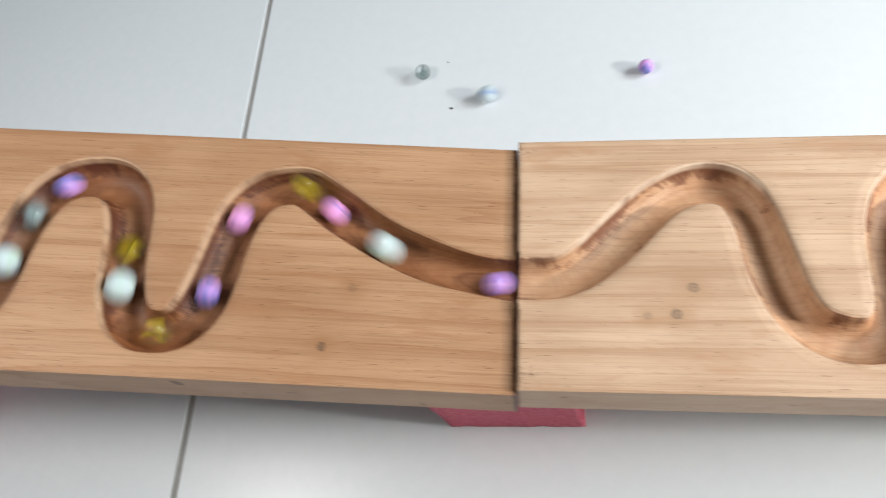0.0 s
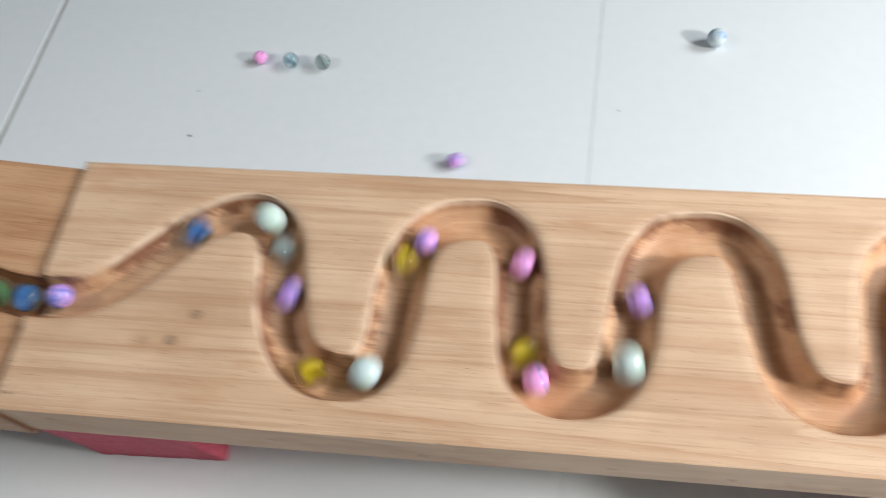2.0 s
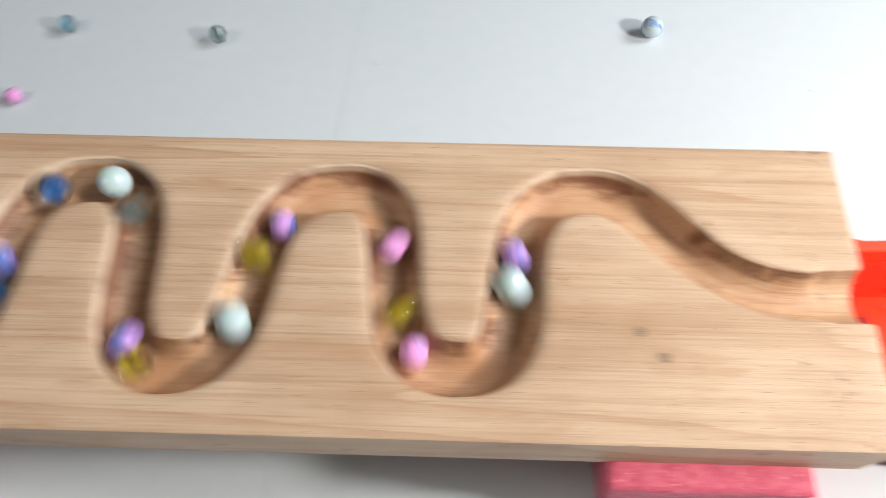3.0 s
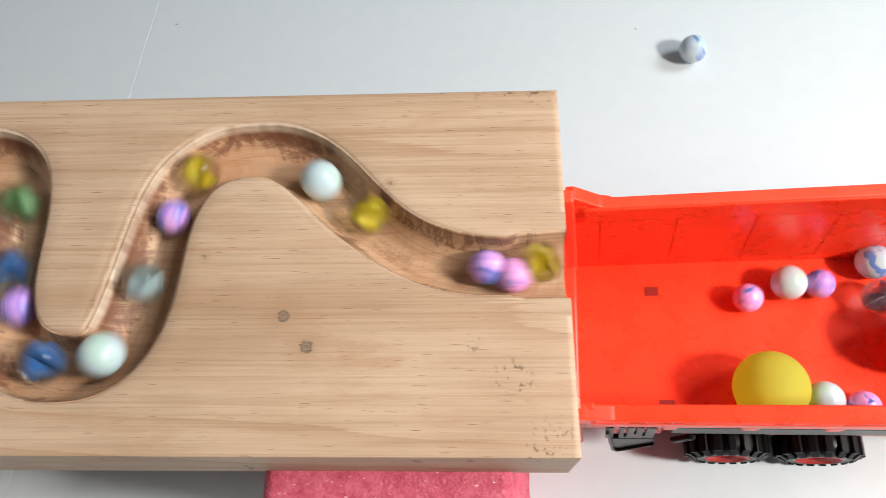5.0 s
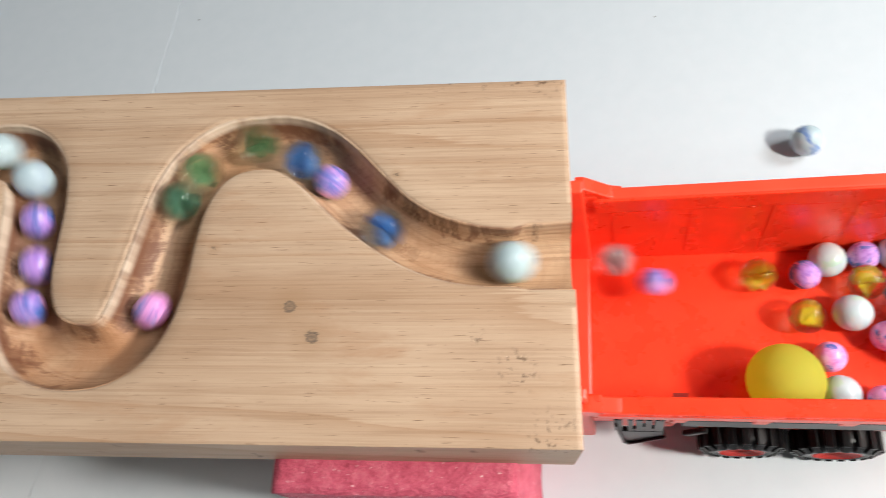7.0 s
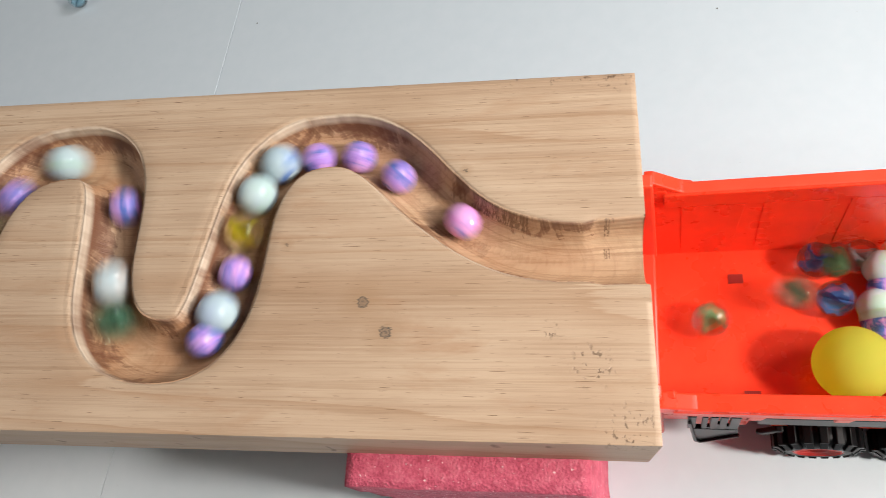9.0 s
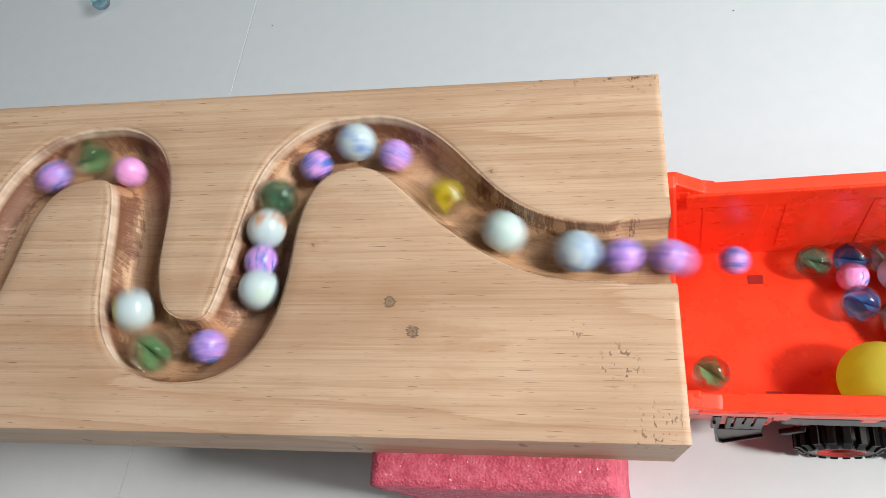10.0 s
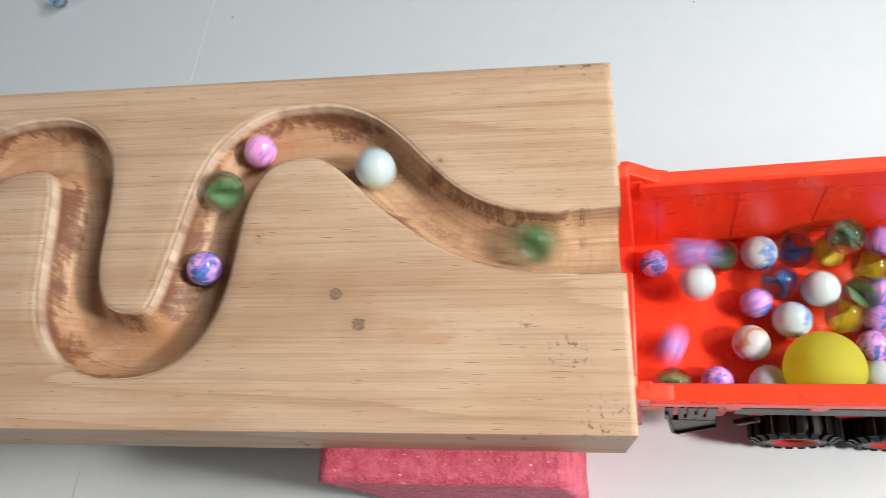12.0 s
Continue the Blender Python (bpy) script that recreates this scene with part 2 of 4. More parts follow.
def plastic(name, colour, rough=0.3, wear=0.06, gloss=0.5, scuffs=0.0):
    n = Nodes(name)
    a = n.noise(n.coords(), 60, 4)
    dark = tuple(c * (1 - wear * 2) for c in colour)
    lite = tuple(min(1, c * (1 + wear) + wear * 0.02) for c in colour)
    scr = n.noise(n.coords((40, 600, 200)), 2.0, 3)
    n.bump(scr, 0.010, 0.0003)
    col = n.ramp(a, [(0.3, dark), (0.7, lite)])
    if scuffs:
        # short pale scratches
        mark = n.noise(n.coords((420, 300, 420)), 1.0, 3, 0.6, 1.5)
        col = n.mix(n.ramp(mark, [(0.73, (0, 0, 0)), (0.78, (scuffs, scuffs, scuffs))]), col, (0.95, 0.55, 0.45))
    return n.finish(col, n.math("ADD", n.math("MULTIPLY", a, 0.12), rough - 0.06), Specular_IOR_Level=gloss)


def hollow_plastic(name, colour):
    """A thin hollow ball: its wall lets light in, which evens out inside."""
    n = Nodes(name)
    tone = n.ramp(n.noise(n.coords(), 45, 3), [(0.3, tuple(c * 0.95 for c in colour)), (0.7, colour)])
    n.finish(tone, 0.6, Specular_IOR_Level=0.12)
    inner = n.node("ShaderNodeBsdfTranslucent")
    n.link(tone, inner.inputs["Color"])
    mixed = n.node("ShaderNodeMixShader", Fac=0.68)
    n.link(n.bsdf.outputs[0], mixed.inputs[1])
    n.link(inner.outputs[0], mixed.inputs[2])
    n.link(mixed.outputs[0], n.t.nodes["Material Output"].inputs["Surface"])
    return n.mat


def rnd_shift(n, amount=7.0):
    info = n.node("ShaderNodeObjectInfo")
    return n.math("MULTIPLY", info.outputs["Random"], amount), info.outputs["Random"]


def marble_mottled(name, dark, lite, spots):
    """Opaque glass with crumbs of another colour rolled in."""
    n = Nodes(name)
    shift, _ = rnd_shift(n, 3.0)
    vec = n.coords((1, 1, 1), shift)
    blob = n.noise(vec, 150, 4, 0.62, 0.7)
    fine = n.noise(vec, 520, 3, 0.6)
    ground = n.ramp(fine, [(0.35, dark), (0.6, lite)])
    ground = n.mix(n.ramp(n.noise(vec, 210, 3, 0.6), [(0.52, (0, 0, 0)), (0.58, (0.8, 0.8, 0.8))]), ground, (0.78, 0.40, 0.70))
    blue = n.ramp(fine, [(0.3, (0.05, 0.08, 0.34)), (0.65, (0.12, 0.22, 0.58))])
    col = n.mix(n.ramp(blob, [(spots, (0, 0, 0)), (spots + 0.045, (1, 1, 1))]), ground, blue)
    return n.finish(col, 0.05, Specular_IOR_Level=0.6)


def marble_white(name, swirl):
    n = Nodes(name)
    shift, _ = rnd_shift(n, 3.0)
    vec = n.coords((1, 1, 1), shift)
    # one uneven ribbon round the marble, broken off on one side
    axis = n.node("ShaderNodeSeparateXYZ")
    n.link(n.coords(), axis.inputs[0])
    bend = n.math("MULTIPLY", n.math("SUBTRACT", n.noise(vec, 95, 2, 0.5, 0.4), 0.5), 0.020)
    off = n.math("ABSOLUTE", n.math("ADD", n.math("SUBTRACT", axis.outputs[2], 0.0016), bend))
    ribbon = n.ramp(n.math("MULTIPLY", off, 100.0), [(0.12, (1, 1, 1)), (0.22, (0, 0, 0))])
    gap = n.ramp(n.noise(vec, 130, 3, 0.6), [(0.40, (0, 0, 0)), (0.54, (0.92, 0.92, 0.92))])
    soft = n.noise(vec, 120, 2)
    col = n.ramp(soft, [(0.3, (0.42, 0.53, 0.565)), (0.7, (0.52, 0.62, 0.645))])
    cloud = n.ramp(n.noise(vec, 70, 2, 0.5, 0.6), [(0.50, (0, 0, 0)), (0.64, (0.62, 0.62, 0.62))])
    col = n.mix(cloud, col, tuple(0.35 + 0.55 * c for c in swirl))
    col = n.mix(n.math("MULTIPLY", ribbon, gap), col, swirl)
    return n.finish(col, 0.04, Specular_IOR_Level=0.55)


def glass(name, colour):
    n = Nodes(name)
    n.finish(colour, 0.02, Transmission_Weight=1.0, IOR=1.45)
    clear = n.node("ShaderNodeBsdfTransparent", Color=(*(c ** 0.3 for c in colour), 1))
    mixed = n.node("ShaderNodeMixShader", Fac=0.32)
    n.link(n.bsdf.outputs[0], mixed.inputs[1])
    n.link(clear.outputs[0], mixed.inputs[2])
    n.link(mixed.outputs[0], n.t.nodes["Material Output"].inputs["Surface"])
    return n.mat


def vane_mat(name, dark, lite, clear=0.38):
    n = Nodes(name)
    tone = n.ramp(n.noise(n.coords((180, 180, 60)), 2.0, 4, 0.6, 0.5), [(0.3, dark), (0.65, lite)])
    n.finish(tone, 0.35)
    tint = n.node("ShaderNodeBsdfTransparent", Color=(*(c ** 0.35 for c in lite), 1))
    mixed = n.node("ShaderNodeMixShader", Fac=clear)
    n.link(n.bsdf.outputs[0], mixed.inputs[1])
    n.link(tint.outputs[0], mixed.inputs[2])
    n.link(mixed.outputs[0], n.t.nodes["Material Output"].inputs["Surface"])
    return n.mat


WOOD_LOW = wood("planed_wood_lower", [(-0.099, -0.023, 0.0034, 0.95), (-0.090, -0.034, 0.0034, 1.0), (-0.477, -0.017, 0.0042, 0.7),
                                      (-0.486, -0.031, 0.004, 0.8), (-0.500, -0.032, 0.003, 0.4), (-0.130, 0.0, 0.0011, 0.9), (-0.064, 0.029, 0.0011, 0.9)], (0.975, 0.995, 1.01), (0.93, 0.87, 0.82))
WOOD_HIGH = wood("planed_wood_upper", [(-0.660, -0.052, 0.0034, 0.95), (-0.648, -0.020, 0.0035, 0.4)], (0.72, 0.615, 0.515), (0.60, 0.47, 0.39))
TILE = tile_mat()
GROUT = plastic("grey_grout", (0.33, 0.33, 0.32), 0.8)
FOAM = foam_mat()
RED = plastic("red_plastic", (0.94, 0.055, 0.018), 0.28, scuffs=0.5)
# the thin toy plastic lets some light through
for key, value in (("Subsurface Weight", 0.12), ("Subsurface Scale", 0.002)):
    RED.node_tree.nodes["Principled BSDF"].inputs[key].default_value = value
RED_LIGHT = plastic("red_plastic_rim", (0.94, 0.075, 0.032), 0.34)
RED_DARK = plastic("dark_red_plastic", (0.30, 0.012, 0.006), 0.5)
RUBBER = plastic("black_rubber", (0.0045, 0.0045, 0.005), 0.34, 0.2, 0.22)
BLACK = plastic("black_plastic", (0.0045, 0.0045, 0.005), 0.30, 0.15, 0.22)
WHEEL_RED = plastic("red_wheel_plastic", (0.56, 0.026, 0.018), 0.22)
YELLOW = hollow_plastic("yellow_ball_plastic", (0.745, 0.79, 0.13))
BALL_RED = plastic("red_ball_plastic", (0.80, 0.03, 0.012), 0.5, 0.03)
SPECK = plastic("dark_speck", (0.08, 0.07, 0.06), 0.7)
MOTTLED = {"P": marble_mottled("mottled_pink_marble", (0.66, 0.21, 0.53), (0.82, 0.38, 0.70), 0.58), "V": marble_mottled("mottled_violet_marble", (0.33, 0.16, 0.56), (0.54, 0.32, 0.75), 0.515)}
WHITES = [marble_white("white_marble_blue", (0.10, 0.20, 0.50)), marble_white("white_marble_yellow", (0.60, 0.55, 0.05)),
          marble_white("white_marble_brown", (0.48, 0.20, 0.07)), marble_white("white_marble_green", (0.42, 0.60, 0.48))]
CLEAR = glass("clear_glass", (0.90, 0.95, 0.95))
GLASS_OF = {"Y": glass("yellow_tinted_glass", (0.96, 0.95, 0.72)), "C": CLEAR, "B": glass("blue_tinted_glass", (0.72, 0.86, 0.96)),
            "G": glass("green_tinted_glass", (0.88, 0.96, 0.88)), "T": glass("teal_tinted_glass", (0.80, 0.93, 0.96)), "D": glass("smoky_green_glass", (0.70, 0.84, 0.77)), "S": glass("smoky_grey_glass", (0.74, 0.76, 0.80))}
VANE_OF = {"Y": vane_mat("yellow_vane", (0.54, 0.42, 0.012), (0.76, 0.62, 0.035)), "C": vane_mat("grey_vane", (0.25, 0.34, 0.36), (0.55, 0.66, 0.66)),
           "B": vane_mat("blue_vane", (0.04, 0.13, 0.42), (0.12, 0.33, 0.66)), "G": vane_mat("green_vane", (0.09, 0.27, 0.09), (0.30, 0.52, 0.27), 0.48),
           "T": vane_mat("pale_teal_vane", (0.22, 0.42, 0.54), (0.45, 0.64, 0.74)),
           "D": vane_mat("dark_green_vane", (0.06, 0.20, 0.12), (0.24, 0.45, 0.31), 0.58), "S": vane_mat("dark_grey_vane", (0.06, 0.06, 0.09), (0.30, 0.28, 0.33))}

# ---- building helpers ----


def shaded(me, smooth):
    if smooth:
        me.polygons.foreach_set("use_smooth", [True] * len(me.polygons))


def mesh_from(bm, name, material, smooth=False):
    me = bpy.data.meshes.new(name)
    bm.to_mesh(me)
    bm.free()
    me.materials.append(material)
    shaded(me, smooth)
    return me


def part(name, bm, material, parent, label="", smooth=False):
    ob = new(name, mesh_from(bm, name, material, smooth))
    ob.parent = parent
    if label:
        tagged(ob, label)
    return ob


def box(x0, x1, y0, y1, z0, z1, bevel=0.0, segments=2):
    bm = bmesh.new()
    bmesh.ops.create_cube(bm, size=1)
    bmesh.ops.scale(bm, vec=(x1 - x0, y1 - y0, z1 - z0), verts=bm.verts)
    bmesh.ops.translate(bm, vec=((x0 + x1) / 2, (y0 + y1) / 2, (z0 + z1) / 2), verts=bm.verts)
    if bevel:
        bmesh.ops.bevel(bm, geom=bm.edges[:], offset=bevel, segments=segments, affect="EDGES", profile=0.5)
    return bm


def prism(outline, axis, a, b, bevel=0.0):
    """A closed outline (two coordinates) pushed along an axis from a to b."""
    bm = bmesh.new()
    place = {"x": lambda u, v, w: (w, u, v), "y": lambda u, v, w: (u, w, v), "z": lambda u, v, w: (u, v, w)}[axis]
    low = [bm.verts.new(place(u, v, a)) for u, v in outline]
    top = [bm.verts.new(place(u, v, b)) for u, v in outline]
    bm.faces.new(low)
    bm.faces.new(top)
    for i in range(len(outline)):
        j = (i + 1) % len(outline)
        bm.faces.new((low[i], low[j], top[j], top[i]))
    bmesh.ops.recalc_face_normals(bm, faces=bm.faces)
    if bevel:
        bmesh.ops.bevel(bm, geom=bm.edges[:], offset=bevel, segments=2, affect="EDGES", profile=0.5)
    return bm


def lathe(profile, steps, axis="y"):
    """A profile of (radius, along) turned about an axis."""
    bm = bmesh.new()
    rings = []
    for r, h in profile:
        ring = []
        for i in range(steps):
            a = 2 * math.pi * i / steps
            ring.append(bm.verts.new((r * math.cos(a), h, r * math.sin(a)) if axis == "y" else (r * math.cos(a), r * math.sin(a), h)))
        rings.append(ring)
    for p, q in zip(rings, rings[1:]):
        for i in range(steps):
            j = (i + 1) % steps
            bm.faces.new((p[i], p[j], q[j], q[i]))
    bmesh.ops.recalc_face_normals(bm, faces=bm.faces)
    return bm


# ---- the channel that winds through both boards ----
# groove centre line: x, y, handle before, handle after (metres, in the plane of the boards)
KNOTS = [
    (-1.210, -0.048, 0.050, 0.050), (-1.145, 0.038, 0.055, 0.055), (-1.087, -0.048, 0.050, 0.040),
    (-1.027, 0.038, 0.055, 0.055), (-0.970, -0.048, 0.050, 0.040), (-0.910, 0.038, 0.055, 0.055),
    (-0.855, -0.048, 0.050, 0.040), (-0.794, 0.038, 0.050, 0.043), (-0.745, -0.048, 0.040, 0.042),
    (-0.684, 0.038, 0.050, 0.020), (-0.550, -0.012, 0.085, 0.035), (-0.464, 0.042, 0.035, 0.041),
    (-0.400, -0.043, 0.055, 0.040), (-0.343, 0.045, 0.060, 0.045), (-0.295, -0.043, 0.045, 0.048),
    (-0.228, 0.0435, 0.058, 0.045), (-0.173, -0.041, 0.052, 0.042), (-0.116, 0.0445, 0.055, 0.035),
    (-0.022, -0.0045, 0.055, 0.008), (0.0, -0.004, 0.008, 0.0)]


def centre_line(n=40):
    pts = []
    for (ax, ay, _, ah), (bx, by, bh, _) in zip(KNOTS, KNOTS[1:]):
        for i in range(n):
            u = i / n
            w0, w1, w2, w3 = (1 - u) ** 3, 3 * u * (1 - u) ** 2, 3 * u * u * (1 - u), u ** 3
            pts.append((w0 * ax + w1 * (ax + ah) + w2 * (bx - bh) + w3 * bx, (w0 + w1) * ay + (w2 + w3) * by))
    pts.append(KNOTS[-1][:2])
    return np.array(pts)


SEAM = -0.564


def lift(x):
    return np.where(np.asarray(x) < SEAM, -0.004 - 0.117 * (np.asarray(x) + 0.565), 0.0)


LINE = centre_line(24)
SEGS = np.diff(LINE, axis=0)
LENS = np.hypot(SEGS[:, 0], SEGS[:, 1])
ALONG = np.concatenate([[0.0], np.cumsum(LENS)])
DEPTH, HALF = 0.0142, 0.0114


def profile(r):
    r = np.clip(r, 0, 1)
    return -DEPTH * (1 - r ** 2.4) ** 0.5


def half_width(s):
    # it flares where it leaves the lower board
    return HALF + 0.0004 * np.sin(s * 47) + 0.0003 * np.sin(s * 111 + 1) + 0.0013 * np.clip((s - ALONG[-1] + 0.021) / 0.005, 0, 1)


def off_line(pts, sel):
    """Distance of points from the channel's middle, and the way along it."""
    best, at = np.full(len(pts), 9.0), np.zeros(len(pts))
    for i in sel:
        w = pts - LINE[i]
        u = np.clip((w @ SEGS[i]) / (LENS[i] ** 2), 0, 1)
        d = np.hypot(*(pts - (LINE[i] + u[:, None] * SEGS[i])).T)
        m = d < best
        best[m], at[m] = d[m], ALONG[i] + u[m] * LENS[i]
    return best, at


def channel_point(s):
    i = np.clip(np.searchsorted(ALONG, s, side="right") - 1, 0, len(SEGS) - 1)
    d = SEGS[i] / LENS[i][:, None]
    return LINE[i] + d * (s - ALONG[i])[:, None]


def board(name, x0, x1, y0, y1, material, label):
    """A thick plank: a flat top face left open round the channel, the channel itself swept along its middle, sides and underside."""
    upper = x1 < SEAM + 0.01
    rise = (lambda x: -0.004 - 0.117 * (x + 0.565)) if upper else (lambda x: 0.0 * x)
    sel = [i for i in range(len(SEGS)) if x0 - 0.05 < LINE[i][0] < x1 + 0.05]
    verts, faces, cut, uv, scorched = [], [], [], [], []
    count = 0

    def add(p, q, c, t, w=None):
        nonlocal count
        verts.append(p), faces.extend((np.asarray(q) + count).tolist()), cut.append(c), uv.append(t if np.shape(t)[1] == 3 else np.column_stack([t, np.zeros(len(t))]))
        scorched.append(np.zeros(len(p)) if w is None else w)
        count += len(p)

    # the flat top, without the cells that the channel takes
    step = 0.0012
    nx, ny = int(round((x1 - x0) / step)) + 1, int(round((y1 - y0) / step)) + 1
    gx, gy = np.meshgrid(np.linspace(x0, x1, nx), np.linspace(y0, y1, ny), indexing="ij")
    pts = np.stack([gx.ravel(), gy.ravel()], 1)
    best, at = off_line(pts, sel)
    edge = np.minimum.reduce([pts[:, 1] - y0, y1 - pts[:, 1], pts[:, 0] - x0, x1 - pts[:, 0]])
    z = rise(pts[:, 0]) - np.where(edge < 0.0006, 0.0006, 0.0)
    idx = np.arange(nx * ny).reshape(nx, ny)
    quads = np.stack([idx[:-1, :-1], idx[1:, :-1], idx[1:, 1:], idx[:-1, 1:]], -1).reshape(-1, 4)
    free = best > half_width(at) + 0.0027
    add(np.column_stack([pts, z]), quads[free[quads].all(1)], np.zeros(len(pts)), pts)
    # the channel, with a narrow flat margin on both sides
    run = np.arange(ALONG[sel[0]], ALONG[sel[-1] + 1], 0.0009)
    run = np.append(run, ALONG[sel[-1] + 1])
    mid = channel_point(run)
    keep = (mid[:, 0] >= x0 - 0.0008) & (mid[:, 0] <= x1 + 0.0008)
    run, mid = run[keep], mid[keep]
    mid[:, 0] = np.clip(mid[:, 0], x0, x1)
    way = channel_point(np.minimum(run + 0.0012, ALONG[-1])) - channel_point(np.maximum(run - 0.0012, 0))
    way /= np.maximum(np.hypot(*way.T), 1e-9)[:, None]
    # ease the direction over a few millimetres, so that tight bends stay clean
    ease = np.ones(9) / 9
    way = np.stack([np.convolve(np.pad(way[:, c], 4, mode="edge"), ease, "valid") for c in (0, 1)], 1)
    way /= np.hypot(*way.T)[:, None]
    side = np.stack([-way[:, 1], way[:, 0]], 1)
    across = np.concatenate([[-1.55, -1.13, -1.06, -1.01], -np.cos(np.linspace(0.06, math.pi - 0.06, 31)), [1.01, 1.06, 1.13, 1.55]])
    # the middle line's bend, to keep the inner margin from folding over
    turn = np.gradient(np.unwrap(np.arctan2(way[:, 1], way[:, 0])), run)
    turn = np.convolve(np.pad(turn, 4, mode="edge"), ease, "valid")
    # up-run and upper crest walls: wider, flatter lip fitted to the camera's view
    crest = np.clip(-turn * 0.03, 0, 1)
    rows = []
    for a in across:
        wide = half_width(run)
        lit_wall = np.clip(np.maximum(-side[:, 0], side[:, 1] * crest) if a > 0 else np.maximum(side[:, 0], -side[:, 1] * crest), 0, 1)
        n = a * wide * (1 + 0.16 * lit_wall * min(max((abs(a) - 0.55) / 0.45, 0), 1))
        n = np.where(n * turn > 0.92, 0.92 / np.where(turn == 0, 1, turn), n)
        p = mid + side * (n if np.ndim(n) else np.full(len(run), n))[:, None]
        p[:, 0] = np.clip(p[:, 0], x0, x1)
        p[:, 1] = np.clip(p[:, 1], y0 + 0.002, y1 - 0.002)
        deep = profile(abs(a)) if abs(a) < 1 else {1.01: -0.0012, 1.06: -0.0004, 1.13: -0.00004}.get(abs(a), 0.0)
        # the cutter's ripples
        ripple = 0.00005 * np.sin(run * 2400 + 3 * np.sin(run * 60) + 2.2 * a * a) * (abs(a) < 0.97)
        rows.append(np.column_stack([p, rise(p[:, 0]) + deep + ripple + 0.00003]))
    rows = np.stack(rows, 1)
    k = np.arange(len(run) * len(across)).reshape(len(run), len(across))
    q = np.stack([k[:-1, :-1], k[1:, :-1], k[1:, 1:], k[:-1, 1:]], -1).reshape(-1, 4)
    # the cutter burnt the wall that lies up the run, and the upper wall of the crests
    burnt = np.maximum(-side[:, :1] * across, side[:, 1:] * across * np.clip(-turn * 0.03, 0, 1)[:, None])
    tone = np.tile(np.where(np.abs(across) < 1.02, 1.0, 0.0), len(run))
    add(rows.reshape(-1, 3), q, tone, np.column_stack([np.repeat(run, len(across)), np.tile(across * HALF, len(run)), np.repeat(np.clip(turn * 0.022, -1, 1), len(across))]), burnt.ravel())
    smooth_upto = len(faces)

    # the sides, whose ends show the channel's section, and the underside
    def wall(line):
        line = np.asarray(line)
        b, at_s = off_line(line, sel)
        wide = half_width(at_s)
        top = np.where(b < wide, profile(b / wide), -0.0006) + rise(line[:, 0])
        m = len(line)
        low = np.column_stack([line, rise(line[:, 0]) - 0.038])
        c = np.arange(m - 1)
        add(np.concatenate([np.column_stack([line, top]), low]), np.stack([c, c + m, c + m + 1, c + 1], -1), np.zeros(2 * m), np.concatenate([line, line]))

    ys, xs = np.linspace(y0, y1, 281), np.linspace(x0, x1, 60)
    wall([(x1, y) for y in ys[::-1]])
    wall([(x0, y) for y in ys])
    wall([(x, y0) for x in xs[::-1]])
    wall([(x, y1) for x in xs])
    corners = np.array([(x0, y0), (x0, y1), (x1, y1), (x1, y0)])
    add(np.column_stack([corners, rise(corners[:, 0]) - 0.038]), [[0, 1, 2, 3]], np.zeros(4), corners)
    me = bpy.data.meshes.new(name)
    me.from_pydata(np.concatenate(verts).tolist(), [], faces)
    me.attributes.new("cut", "FLOAT", "POINT").data.foreach_set("value", np.concatenate(cut))
    me.attributes.new("scorched", "FLOAT", "POINT").data.foreach_set("value", np.concatenate(scorched))
    flat = np.concatenate(uv)
    me.attributes.new("along", "FLOAT_VECTOR", "POINT").data.foreach_set("vector", flat.ravel())
    me.materials.append(material)
    smooth = np.zeros(len(me.polygons), dtype=bool)
    smooth[:smooth_upto] = True
    me.polygons.foreach_set("use_smooth", smooth)
    me.update()
    ob = new(name, me)
    ob.matrix_world = B
    return tagged(ob, label, "track board", "marble run boards")


# ---- floor ----
floor = tagged(new("floor"), "white glazed floor tiles with grey joints", "floor", kind="structure")
part("grout_bed", box(-4, 4, -4, 4, -0.03, -0.0018), GROUT, floor, "grey joint filler between tiles")
TX = [-3.2, -2.612, -2.03, -1.45, -0.872, -0.3005, 0.29, 0.87, 1.45, 2.03, 2.61]
TY = [-2.75, -1.55, -0.35, 0.85, 2.05, 3.25]
for i in range(len(TX) - 1):
    for j in range(len(TY) - 1):
        ga = 0.0034 if abs(TX[i] + 0.872) < 0.01 else 0.00016
        gb = 0.0034 if abs(TX[i + 1] + 0.872) < 0.01 else 0.00016
        # the hairline joint runs slightly askew
        t0 = 0.075 if abs(TX[i] + 0.3005) < 0.01 else 0.0
        t1 = 0.075 if abs(TX[i + 1] + 0.3005) < 0.01 else 0.0
        y0, y1 = TY[j] + 0.001, TY[j + 1] - 0.001
        bm = prism([(TX[i] + ga + t0 * y0, y0), (TX[i + 1] - gb + t1 * y0, y0), (TX[i + 1] - gb + t1 * y1, y1), (TX[i] + ga + t0 * y1, y1)], "z", -0.012, 0.0, 0.0003)
        part("tile", bm, TILE, floor)

# unseen wall behind the camera, added to hold back light from that side
WALL = plastic("grey_wall_paint", (0.18, 0.17, 0.16), 0.8)
wall_south = new("wall_south", mesh_from(box(-3.2, 2.6, -1.12, -1.0, 0.0, 2.5), "wall_south", WALL))
tagged(wall_south, "plain grey wall added unseen to block light", "wall", kind="structure")

# ---- boards and their supports ----
lower_board = board("track_board", SEAM + 0.0008, 0.0, -0.07, 0.07, WOOD_LOW, "light planed wooden board with a routed winding marble channel")
upper_board = board("track_board", -1.235, SEAM + 0.0003, -0.0715, 0.0675, WOOD_HIGH, "reddish wooden board with a winding channel, butted to another board")


